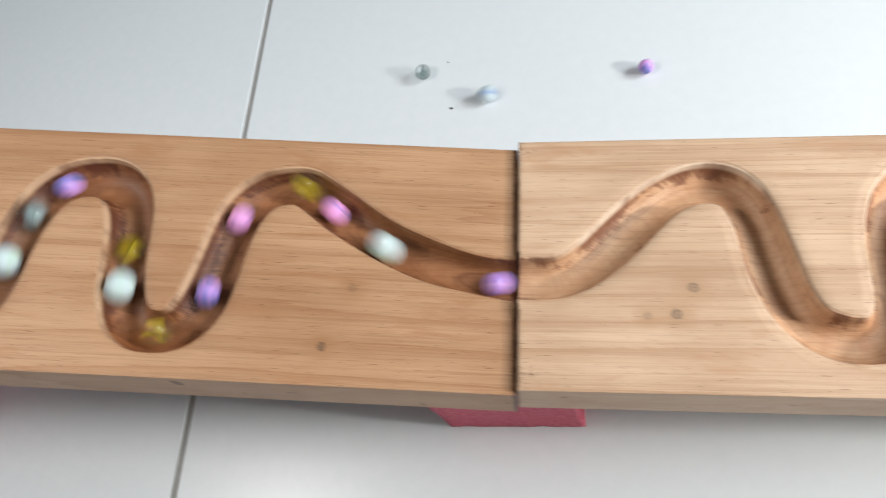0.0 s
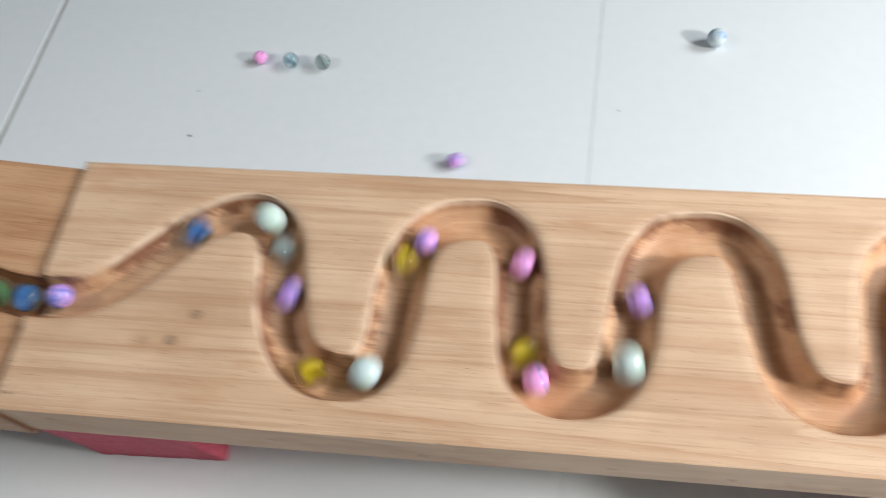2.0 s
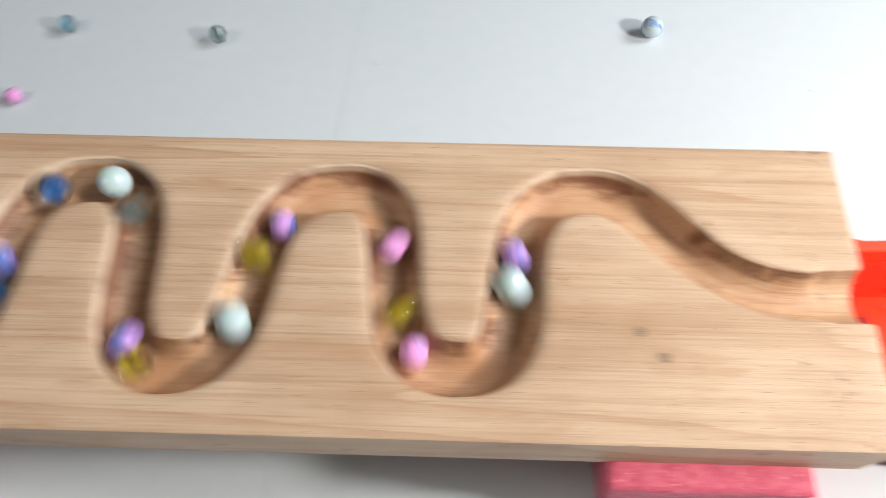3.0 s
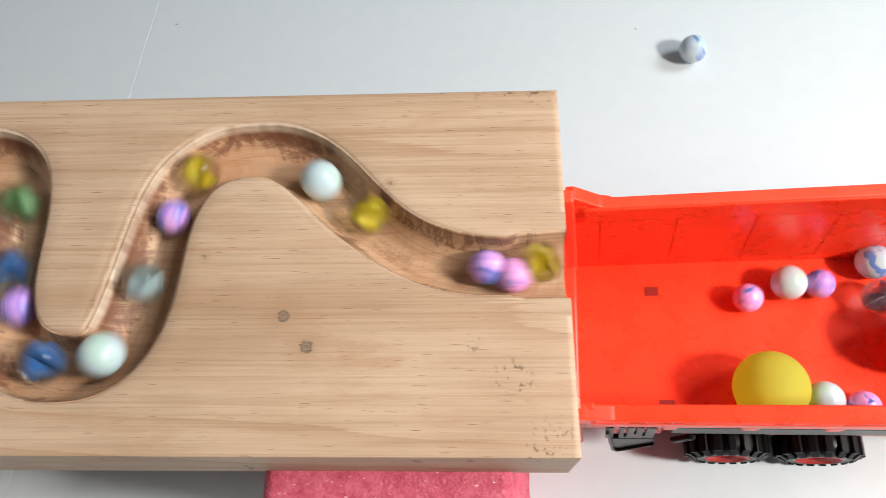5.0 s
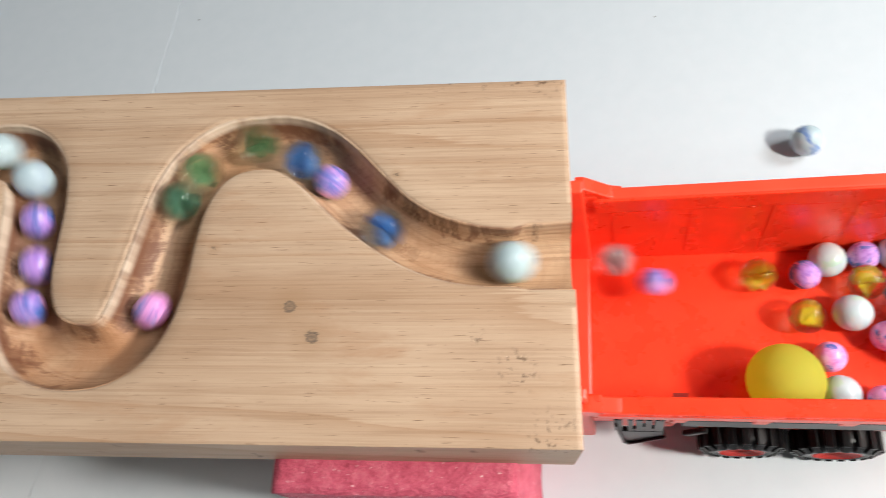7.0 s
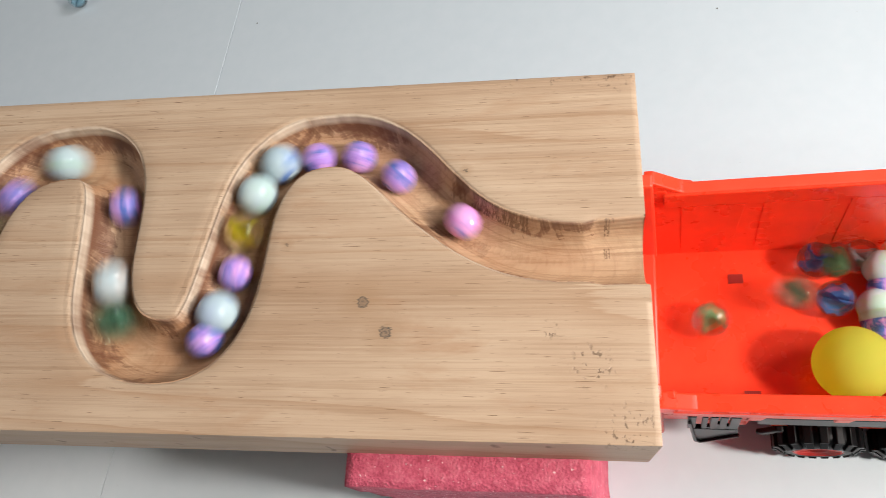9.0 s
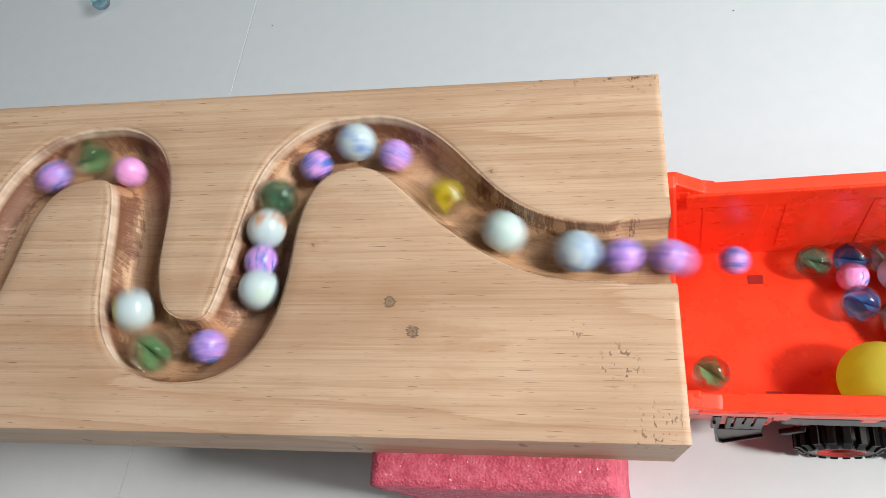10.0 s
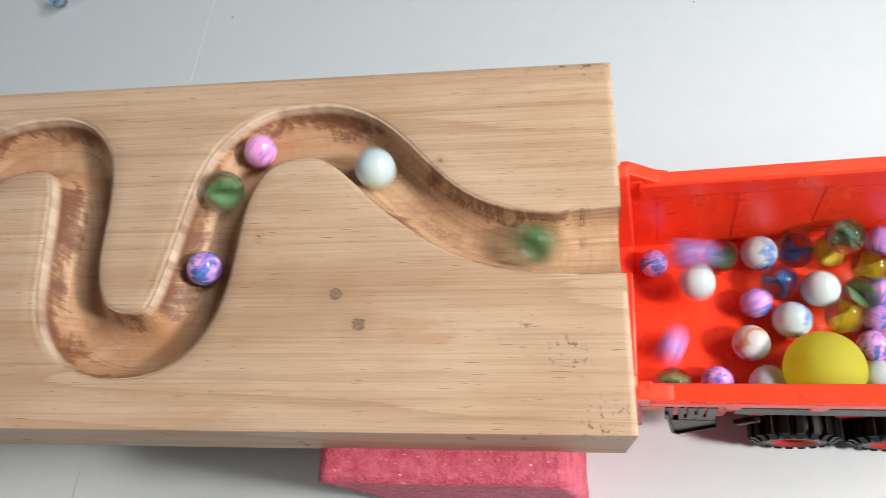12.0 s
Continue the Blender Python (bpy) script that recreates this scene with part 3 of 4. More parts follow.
def sponge(x0, x1, y0, y1, z0, z1, slope, label, seed):
    """A rough foam block with uneven faces, its top cut to the slope of the board."""
    bm = box(x0, x1, y0, y1, z0, z1)
    bmesh.ops.subdivide_edges(bm, edges=bm.edges[:], cuts=26, use_grid_fill=True)
    for v in bm.verts:
        up = (v.co.z - z0) / (z1 - z0)
        v.co.z -= up * slope * (v.co.x - (x0 + x1) / 2)
        p = v.co * 90 + Vector((seed, 0, 0))
        d = noise.noise_vector(p) * 0.0006 + noise.noise_vector(p * 3) * 0.0003
        if up > 0.999:
            d.z = -abs(d.z)
        if up < 0.001:
            d.z = 0
        v.co += d
    ob = new("foam_block", mesh_from(bm, "foam_block", FOAM, True))
    return tagged(ob, label, "foam block", "supports under the boards")


sponge(-0.1135, -0.0255, -0.082, 0.062, 0, 0.0905, 0.145, "pink glittery foam block propping the lower board end", 1.0)
sponge(-0.640, -0.540, -0.050, 0.066, 0, 0.1475, 0.19, "pink foam block standing below two meeting boards", 5.0)
sponge(-1.210, -1.110, -0.060, 0.060, 0, 0.262, 0.27, "pink foam block propping the upper board", 9.0)

# ---- the toy truck ----
BED_Z, RIM_Z, BED_LEN = 0.020, 0.080, 0.205
truck = tagged(new("toy_dump_truck"), "red plastic toy dump truck with black treaded wheels", "toy truck")
truck.matrix_world = pose(0.002, 0.0, 0, 0, 0, -2.0)
Y0, Y1 = -0.0465, 0.0345
bed = part("dump_bed", box(-0.004, BED_LEN, Y0 + 0.0035, Y1 + 0.002, BED_Z - 0.003, BED_Z, 0.0006), RED, truck, "red bed floor")
part("side_wall", box(-0.006, BED_LEN, Y1, Y1 + 0.0022, BED_Z - 0.003, RIM_Z, 0.0005), RED, bed)
# the near wall leans in towards the bed floor
part("side_wall", prism([(Y0 - 0.0022, RIM_Z), (Y0, RIM_Z), (Y0, 0.060), (Y0 + 0.0040, BED_Z - 0.003), (Y0 + 0.0030, BED_Z - 0.003), (Y0 - 0.0012, 0.060)], "x", -0.006, BED_LEN, 0.0002), RED, bed)
part("front_wall", box(BED_LEN - 0.0022, BED_LEN, Y0, Y1, BED_Z, RIM_Z + 0.01, 0.0005), RED, bed)
part("rim", box(0.004, BED_LEN + 0.002, Y1 - 0.0005, Y1 + 0.0048, RIM_Z, RIM_Z + 0.0026, 0.0007), RED_LIGHT, bed, "lighter red top rim")
part("rim", box(0.004, BED_LEN + 0.002, Y0 - 0.0062, Y0 + 0.0005, RIM_Z, RIM_Z + 0.0026, 0.0007), RED, bed)
part("skirt", box(0.004, BED_LEN, Y0 - 0.0066, Y0 - 0.0050, RIM_Z - 0.005, RIM_Z + 0.0008, 0.0005), RED_LIGHT, bed)
part("skirt", box(0.004, BED_LEN, Y1 + 0.0036, Y1 + 0.0052, RIM_Z - 0.010, RIM_Z + 0.0008, 0.0005), RED_LIGHT, bed)
part("inner_ledge", box(0.004, BED_LEN, Y1 - 0.0014, Y1 + 0.0001, RIM_Z - 0.0085, RIM_Z + 0.0022, 0.0007), RED, bed)
for i in range(6):
    a = 0.010 + i * 0.0318
    part("wall_panel", prism([(a + 0.001, RIM_Z - 0.011), (a + 0.026, RIM_Z - 0.011), (a + 0.023, BED_Z + 0.006), (a + 0.001, BED_Z + 0.006)], "y", Y1 - 0.00022, Y1 + 0.0008, 0.0002), RED, bed)
    part("wall_panel", prism([(a + 0.001, RIM_Z - 0.011), (a + 0.026, RIM_Z - 0.011), (a + 0.023, BED_Z + 0.006), (a + 0.001, BED_Z + 0.006)], "y", Y0 - 0.0004, Y0 + 0.0005, 0.0003), RED, bed)
# rear frame: low sill, corner posts with gussets
part("rear_sill", box(-0.026, -0.0005, Y0 - 0.002, Y1 + 0.002, BED_Z - 0.004, BED_Z + 0.0035, 0.001), RED_LIGHT, bed)
for y, s in ((Y1 + 0.0008, 1), (Y0 - 0.0008, -1)):
    part("corner_post", box(-0.0120, 0.0004, y - 0.0026, y + 0.0036 if s > 0 else y + 0.0026, BED_Z - 0.004, RIM_Z + 0.012, 0.0011), RED_LIGHT, bed)
    lo, hi = (y - 0.001, y + 0.0052) if s > 0 else (y - 0.0052, y + 0.001)
    h = 0.0115 if s > 0 else 0.0055
    part("gusset", prism([(-0.003, RIM_Z - 0.004), (0.016, RIM_Z + 0.0015), (0.011, RIM_Z + 0.0030), (0.0005, RIM_Z + h), (-0.003, RIM_Z + h)], "y", lo, hi, 0.0007), RED, bed)
    part("hinge_knob", prism([(-0.002, RIM_Z + 0.002), (0.006, RIM_Z + 0.002), (0.005, RIM_Z + 0.0052), (-0.001, RIM_Z + 0.0048)], "y", y - 0.0015, y + 0.0015, 0.0006), RED, bed)
# dark raised plates stand for the shade in two floor slots
for sx, sy in ((0.0345, 0.0205), (0.0375, -0.0335)):
    part("floor_slot", box(sx - 0.0032, sx + 0.0032, sy - 0.0022, sy + 0.0022, BED_Z - 0.002, BED_Z + 0.0003), RED_DARK, bed, "small dark square plate painted as a shaded slot")
part("side_guard", box(0.034, 0.120, Y0 - 0.0054, Y0 - 0.0028, 0.056, 0.068, 0.0008), BLACK, truck, "black side guard above the wheels")
part("chassis", box(0.010, BED_LEN + 0.03, -0.030, 0.018, 0.010, BED_Z - 0.0035, 0.001), BLACK, truck, "black chassis beam")
part("axle_block", box(0.052, 0.110, Y0 + 0.006, Y1 - 0.006, 0.007, BED_Z - 0.004, 0.001), BLACK, truck)


def wheel(x, y, side):
    """A chunky tyre with tread lugs, and a dished red rim."""
    R, W = 0.0172, 0.0112
    hub = new("wheel")
    hub.parent = truck
    hub.matrix_basis = pose(x, y, R, 0, 0, 0)
    prof = [(0.0091, -W / 2 + 0.0008), (0.0098, -W / 2 + 0.0001), (0.0116, -W / 2), (R - 0.0042, -W / 2 + 0.0006), (R - 0.0022, -W / 2 + 0.0019), (R - 0.0016, -W / 2 + 0.0036), (R - 0.0016, W / 2 - 0.0036),
            (R - 0.0022, W / 2 - 0.0019), (R - 0.0042, W / 2 - 0.0006), (0.0116, W / 2), (0.0098, W / 2 - 0.0001), (0.0091, W / 2 - 0.0008), (0.0091, -W / 2 + 0.0008)]
    tyre = part("tyre", lathe(prof, 56), RUBBER, hub, "black treaded rubber tyre", True)
    lug = mesh_from(prism([(-0.0018, 0), (0.0018, 0), (0.0015, 0.0023), (-0.0015, 0.0023)], "y", -W / 2 + 0.0012, W / 2 - 0.0012, 0.0003), "lug", RUBBER)
    # the lugs run on down the shoulders
    shoulder = mesh_from(prism([(-W / 2 + 0.0010, R - 0.0052), (-W / 2 + 0.0034, R - 0.0024), (-W / 2 + 0.0022, R + 0.0001), (-W / 2 - 0.0006, R - 0.0040)], "x", -0.0015, 0.0015, 0.0003), "shoulder_lug", RUBBER)
    for i in range(18):
        ob = new("tread_lug", lug)
        ob.parent = tyre
        ob.matrix_basis = pose(0, 0, 0, 0, 360 / 18 * i, 0) @ pose(0, 0, R - 0.0022)
        for turn in (0, 180):
            ob = new("shoulder_lug", shoulder)
            ob.parent = tyre
            ob.matrix_basis = pose(0, 0, 0, 0, 360 / 18 * i, 0) @ pose(0, 0, 0, 0, 0, turn)
    rim = [(0.0096, -W / 2 + 0.0003), (0.0089, -W / 2 - 0.0001), (0.0081, -W / 2 + 0.0022), (0.0048, -W / 2 + 0.0038), (0.0030, -W / 2 + 0.0022), (0.0001, -W / 2 + 0.0020)]
    if side > 0:
        rim = [(r, -h) for r, h in rim]
    part("wheel_rim", lathe(rim, 40), WHEEL_RED, hub, "dished red plastic rim", True)
    part("axle", lathe([(0.0001, -W / 2 + 0.0015), (0.0018, -W / 2 + 0.0018), (0.0018, W / 2 - 0.0018), (0.0001, W / 2 - 0.0015)], 16), WHEEL_RED, hub)


for wx in (0.0605, 0.0970):
    wheel(wx, -0.0502, -1)
    wheel(wx, 0.0422, 1)
for y0, y1 in ((-0.0512, -0.0489), (0.0369, 0.0392)):
    part("fender", prism([(0.036, 0.030), (0.040, 0.029), (0.0455, 0.0365), (0.0455, 0.0385), (0.043, 0.0385)], "y", y0, y1, 0.0006), BLACK, truck)
# mud bracket: a black plate with a raised edge and slots of uneven length
bracket = part("rear_bracket", prism([(0.0062, 0.052), (0.0088, 0.0285), (0.0108, 0.0250), (0.0245, 0.0430), (0.0240, 0.0475), (0.0235, 0.052)], "y", -0.0535, -0.0515, 0.0005), BLACK, truck, "black slotted rear bracket")
for x0, x1, z0 in ((0.0052, 0.0082, 0.0), (0.0103, 0.0122, 0.004), (0.0132, 0.0158, 0.010), (0.0166, 0.0192, 0.006), (0.0200, 0.0235, 0.0)):
    part("bracket_bar", box(x0, x1, -0.0533, -0.0517, 0.0515, 0.0745, 0.0003), BLACK, bracket)
    if z0:
        part("slot_web", box(x1 - 0.0002, x1 + 0.0012, -0.0532, -0.0518, 0.0515, 0.0515 + z0, 0.0002), BLACK, bracket)
part("edge_bead", prism([(0.0052, 0.068), (0.0080, 0.0280), (0.0104, 0.0236), (0.0248, 0.0424), (0.0246, 0.0436), (0.0108, 0.0258), (0.0092, 0.0288), (0.0064, 0.068)], "y", -0.0546, -0.0532, 0.0003), BLACK, bracket)
bracket.location.x = 0.004
# moulded tabs under the near rim
for x in (0.0325, 0.0605, 0.0885, 0.1165, 0.1445):
    part("rim_tab", prism([(x - 0.0026, RIM_Z - 0.0046), (x + 0.0030, RIM_Z - 0.0046), (x + 0.0018, RIM_Z - 0.0098), (x - 0.0032, RIM_Z - 0.0098)], "y", Y0 - 0.0066, Y0 - 0.0052, 0.0004), RED_LIGHT, bed)


def ball(x, y, r, material, label):
    bm = bmesh.new()
    bmesh.ops.create_uvsphere(bm, u_segments=48, v_segments=24, radius=r)
    # a faint moulding seam
    for v in bm.verts:
        if abs(v.co.z) < r * 0.02:
            v.co *= 1.004
    ob = new("ball", mesh_from(bm, "ball", material, True))
    ob.matrix_world = pose(x, y, BED_Z + r, 60, 20, 0)
    ob["radius"] = r
    return tagged(ob, label, "ball", "balls in the truck bed")


yellow_ball = ball(0.0789, -0.0317, 0.0151, YELLOW, "plain yellow plastic ball lying in the truck bed")
ball(0.143, -0.013, 0.0151, BALL_RED, "plain red plastic ball lying in the truck bed")

# small specks and crumbs on the floor
for x, y, r in ((-0.654, 0.245, 0.0013), (-0.262, 0.247, 0.0006), (0.048, 0.194, 0.0005), (-0.66, 0.30, 0.0008)):
    bm = bmesh.new()
    bmesh.ops.create_icosphere(bm, subdivisions=2, radius=r)
    for v in bm.verts:
        v.co += noise.noise_vector(v.co * 900) * r * 0.4
        v.co.z *= 0.4
    ob = new("crumb", mesh_from(bm, "crumb", SPECK, True))
    ob.matrix_world = pose(x, y, r * 0.3, 0, 0, x * 900)
    tagged(ob, "tiny dark crumb on the white floor tile", "crumb", "crumbs on the floor")

# ---- marbles ----
SHELLS, VANES = {}, {}
RADIUS = {"W": 0.0078, "P": 0.0065, "V": 0.0065, "Y": 0.0076, "C": 0.0076, "B": 0.0078, "T": 0.0077, "G": 0.0078, "D": 0.0076, "S": 0.0076}
LABEL = {"P": "mottled pink opaque marble with blue spots", "V": "mottled violet and blue opaque marble", "W": "milky white opaque marble with a coloured swirl", "Y": "clear glass marble with yellow vanes inside",
         "C": "clear colourless glass marble with grey swirl", "B": "clear glass marble with deep blue vanes", "T": "pale teal clear glass marble on the floor", "G": "clear glass marble with green vanes inside",
         "D": "smoky dark green glass marble", "S": "smoky grey glass marble lying in the truck bed"}


def vane_mesh(kind, r):
    """Three twisted blades that meet in the marble's middle."""
    bm = bmesh.new()
    for b in range(3):
        a0 = b * 2 * math.pi / 3
        for side in (-1, 1):
            grid = []
            for i in range(13):
                h = -0.66 * r + 1.32 * r * i / 12
                reach = math.sqrt(max(0.0, (0.68 * r) ** 2 - h * h)) * (0.9 + 0.1 * math.sin(i * 1.7 + b))
                row = []
                for j in range(6):
                    a = a0 + 1.3 * i / 12 + 0.35 * math.sin(j * 0.6) + side * 0.035 * r / max(0.2 * r, reach * j / 5)
                    row.append(bm.verts.new((reach * j / 5 * math.cos(a), reach * j / 5 * math.sin(a), h)))
                grid.append(row)
            for p, q in zip(grid, grid[1:]):
                for j in range(5):
                    bm.faces.new((p[j], p[j + 1], q[j + 1], q[j]))
    bmesh.ops.remove_doubles(bm, verts=bm.verts, dist=1e-6)
    return mesh_from(bm, "vane", VANE_OF[kind], True)


def shell_mesh(kind, variant):
    bm = bmesh.new()
    bmesh.ops.create_uvsphere(bm, u_segments=40, v_segments=20, radius=RADIUS[kind])
    mat = MOTTLED[kind] if kind in "PV" else WHITES[variant % 4] if kind == "W" else GLASS_OF[kind]
    return mesh_from(bm, "marble", mat, True)


def marble(kind, variant, group):
    key = (kind, variant % 4 if kind == "W" else 0)
    if key not in SHELLS:
        SHELLS[key] = shell_mesh(*key)
    ob = new("marble", SHELLS[key])
    if kind not in "PVW":
        if kind not in VANES:
            VANES[kind] = vane_mesh(kind, RADIUS[kind])
        core = new("vane", VANES[kind])
        core.parent = ob
    ob["radius"] = RADIUS[kind]
    return tagged(ob, LABEL[kind], "marble", group)


ORDER = "VWPYPVYWYVCWBVBGGDPVVVWWYVWVDWVWVGWPGV"
# which swirl the milky ones have: 0 blue, 1 yellow, 2 brown, 3 green
SWIRL = {1: 3, 7: 3, 11: 3, 22: 0, 23: 3, 26: 0, 29: 2, 31: 3, 34: 1}
RUN = [marble(k, SWIRL.get(i, 0), "marbles rolling down the channel") for i, k in enumerate(ORDER)]
EARLY = []
for kind, variant, x, y in (("W", 0, 0.133, 0.0245), ("S", 0, 0.132, 0.008), ("W", 3, 0.101, -0.036), ("P", 0, 0.116, -0.039)):
    ob = marble(kind, variant, "marbles in the truck bed")
    ob.matrix_world = pose(x, y, BED_Z + RADIUS[kind], 30 * variant, 50, 20)
    EARLY.append(ob)
LOOSE = [marble(k, i, "marbles loose on the floor") for i, k in ((0, "C"), (0, "W"), (0, "V"), (0, "T"), (0, "P"))]


# ---- what moves ----
SEAT_U = np.linspace(-0.0115, 0.0115, 93)


def seat(n, r):
    """Height of the centre of a marble that lies n off the channel's middle, from the top face."""
    u = SEAT_U[np.abs(SEAT_U) < r]
    return float(np.max(profile(np.abs(n + u) / HALF) + np.sqrt(r * r - u * u)))


def smooth_rows(rows, t):
    """Monotone cubic through rows of (t, value, ...)."""
    a = np.array(rows)
    ts, v = a[:, 0], a[:, 1:]
    if t <= ts[0]:
        return v[0]
    if t >= ts[-1]:
        return v[-1]
    i = int(np.searchsorted(ts, t, side="right")) - 1
    h = np.diff(ts)[:, None]
    d = np.diff(v, axis=0) / h

    def slope(k):
        if k == 0 or k == len(ts) - 1:
            return d[0] if k == 0 else d[-1]
        p, q = d[k - 1], d[k]
        return np.where(p * q > 0, 2 * p * q / np.where(p + q == 0, 1, p + q), 0.0)

    hh = h[i, 0]
    u = (t - ts[i]) / hh
    m0, m1 = slope(i), slope(i + 1)
    return ((1 + 2 * u) * (1 - u) ** 2) * v[i] + (u * (1 - u) ** 2) * hh * m0 + (u * u * (3 - 2 * u)) * v[i + 1] + (u * u * (u - 1)) * hh * m1


def on_track(s, n, r):
    i = min(max(int(np.searchsorted(ALONG, s, side="right")) - 1, 0), len(SEGS) - 1)
    d = SEGS[i] / LENS[i]
    p = LINE[i] + d * (s - ALONG[i])
    q = p + n * np.array((-d[1], d[0]))
    return B @ Vector((q[0], q[1], float(lift(q[0])) + seat(n, r)))


def key_rolling(ob, where):
    """Keys a marble that rolls along the path where(t), with the turn that its way gives it."""
    r, turn, rows = ob["radius"], Matrix.Rotation(ob["radius"] * 9000 + len(ob.name) + sum(map(ord, ob.name)) * 0.7, 3, (0.3, 0.5, 0.81)), []
    last = where(0.0)
    rows.append((0.0, Matrix.Translation(last) @ turn.to_4x4()))
    still = False
    for k in range(1, 12 * FPS + 1):
        t = k / FPS
        p = where(t)
        go = p - last
        if go.length < 2e-5 and k < 12 * FPS:
            still = True
            continue
        if still:
            rows.append(((k - 1) / FPS, Matrix.Translation(last) @ turn.to_4x4()))
            still = False
        flat = Vector((go.x, go.y, 0))
        if flat.length > 1e-6:
            turn = Matrix.Rotation(min(flat.length / r, 1.3), 3, Vector((-flat.y, flat.x, 0)).normalized()) @ turn
        last = p
        rows.append((t, Matrix.Translation(p) @ turn.to_4x4()))
    walk(ob, rows)


def roll(ob, track, bed):
    """Rolls a marble along the channel (seconds, way along it and off its middle in mm), then through the truck bed (seconds, x, y, z in mm)."""
    r = ob["radius"]
    end = track[-1][0]
    out = on_track(track[-1][1] / 1000, track[-1][2] / 1000, r)
    drop = [(end, out.x * 1000, out.y * 1000, out.z * 1000)] + bed

    def where(t):
        if t <= end or not bed:
            s, n = smooth_rows(track, t)
            return on_track(s / 1000, n / 1000, r)
        p = smooth_rows(drop, t) / 1000
        return Vector(p)

    key_rolling(ob, where)


def roam(ob, rows):
    """Rolls a marble over the floor: rows of seconds, x, y in metres."""
    key_rolling(ob, lambda t: Vector((*smooth_rows(rows, t), ob["radius"])))


def motions():
    # the yellow ball is nudged along the bed's wall by the marbles that pile up
    key_rolling(yellow_ball, lambda t: Vector((*smooth_rows([(0, 0.0789, -0.0317), (6.6, 0.0790, -0.0317), (7.5, 0.0774, -0.0313), (8.6, 0.0756, -0.0280), (9.3, 0.0752, -0.0245), (9.5, 0.0751, -0.0259), (9.7, 0.0752, -0.0278), (10, 0.0754, -0.0317), (11.2, 0.0713, -0.0316), (12, 0.0726, -0.0318)], t), BED_Z + 0.0151)))
    key_rolling(EARLY[2], lambda t: Vector((*smooth_rows([(0, 0.101, -0.036), (6.6, 0.101, -0.036), (7.5, 0.0985, -0.036), (9.5, 0.0970, -0.0355), (11.2, 0.0935, -0.0350), (12, 0.0938, -0.0350)], t), BED_Z + RADIUS["W"])))
    roll(RUN[0], [(0, 1176.5, -0.4), (0.5, 1334, 2.8), (1, 1472.6, -1), (1.5, 1596.6, 2.8), (2, 1722.7, -1.6), (2.5, 1841.3, 2.8), (3, 1959.8, 2.8), (3.5, 2065.2, -2.3), (3.7, 2112.3, -0.5), (3.82, 2141.6, -0.5)],
         [(4.04, 45, -16, 26.5), (5.4, 118.2, 24.5, 26.5), (6, 119.3, 24.5, 26.5), (6.5, 119.8, 24.5, 26.5), (7, 120.1, 24.5, 26.5)])
    roll(RUN[1], [(0, 1114.5, -2.8), (0.5, 1289.9, 1.7), (1, 1428.4, -0.8), (1.5, 1551.3, 2.8), (2, 1688.9, -2.1), (2.5, 1818.7, 2.8), (3, 1944, 2.8), (3.5, 2031.7, -2.1), (3.7, 2073.6, -2.2), (4.02, 2141.6, -2.2)],
         [(4.24, 55, -4, 27.8), (5.4, 103.5, 23.2, 27.8), (6, 104.3, 23.2, 27.8), (6.5, 105.3, 23.2, 27.8), (7, 105, 23.2, 27.8), (7.5, 107.1, 20, 27.8), (9.5, 92.5, 16.7, 27.8), (10.6, 92.5, 14.5, 27.8), (11.4, 110, 15, 27.8), (12, 114, 14, 27.8)])
    roll(RUN[2], [(0, 1077.4, -1.1), (0.5, 1232.3, 0.6), (1, 1397.1, -1.2), (1.5, 1527, 1.2), (2, 1637.4, 0.3), (2.5, 1755.7, -2.3), (3, 1869.2, 0.3), (3.5, 1982.1, -1.8), (3.7, 2011.4, 2.8), (4.59, 2141.6, 2.8)],
         [(4.81, 65, 8, 26.5), (5.3, 93.7, 13.6, 26.5), (5.5, 114.4, 10.3, 26.5), (6, 124.3, -1.3, 26.5), (6.5, 122.6, -12, 26.5)])
    roll(RUN[3], [(0, 1057.8, 2.8), (0.5, 1216.1, 1.3), (1, 1370.2, -2), (1.5, 1513.5, 2.3), (2, 1622.1, -0.1), (2.5, 1735.9, -2.3), (3, 1850.1, 1.6), (3.5, 1954.2, 0.5), (3.7, 1976.2, 2.8), (5.08, 2141.6, 2.8)],
         [(5.3, 77.9, 16.7, 27.6), (5.5, 87.6, 13.8, 27.6), (6, 116.1, 10.5, 27.6), (6.5, 117.9, 11.4, 27.6), (7, 118.9, 12, 27.6)])
    roll(RUN[4], [(0, 1017.7, 2.8), (0.5, 1137.6, -2.8), (1, 1313.1, 2.8), (1.5, 1453.3, -2.4), (2, 1575.6, 2), (2.5, 1701.2, -2.8), (3, 1817.4, -0.6), (3.5, 1935.2, -1.3), (3.7, 1960.1, -0.8), (5.16, 2141.6, -0.8)],
         [(5.3, 18.8, 17.6, 50), (5.5, 41.7, 10.1, 26.5), (6, 100.1, 13.2, 26.5), (6.5, 106.6, 0.7, 26.5), (7, 99.1, -20.1, 26.5), (7.5, 100.1, -19.8, 26.5)])
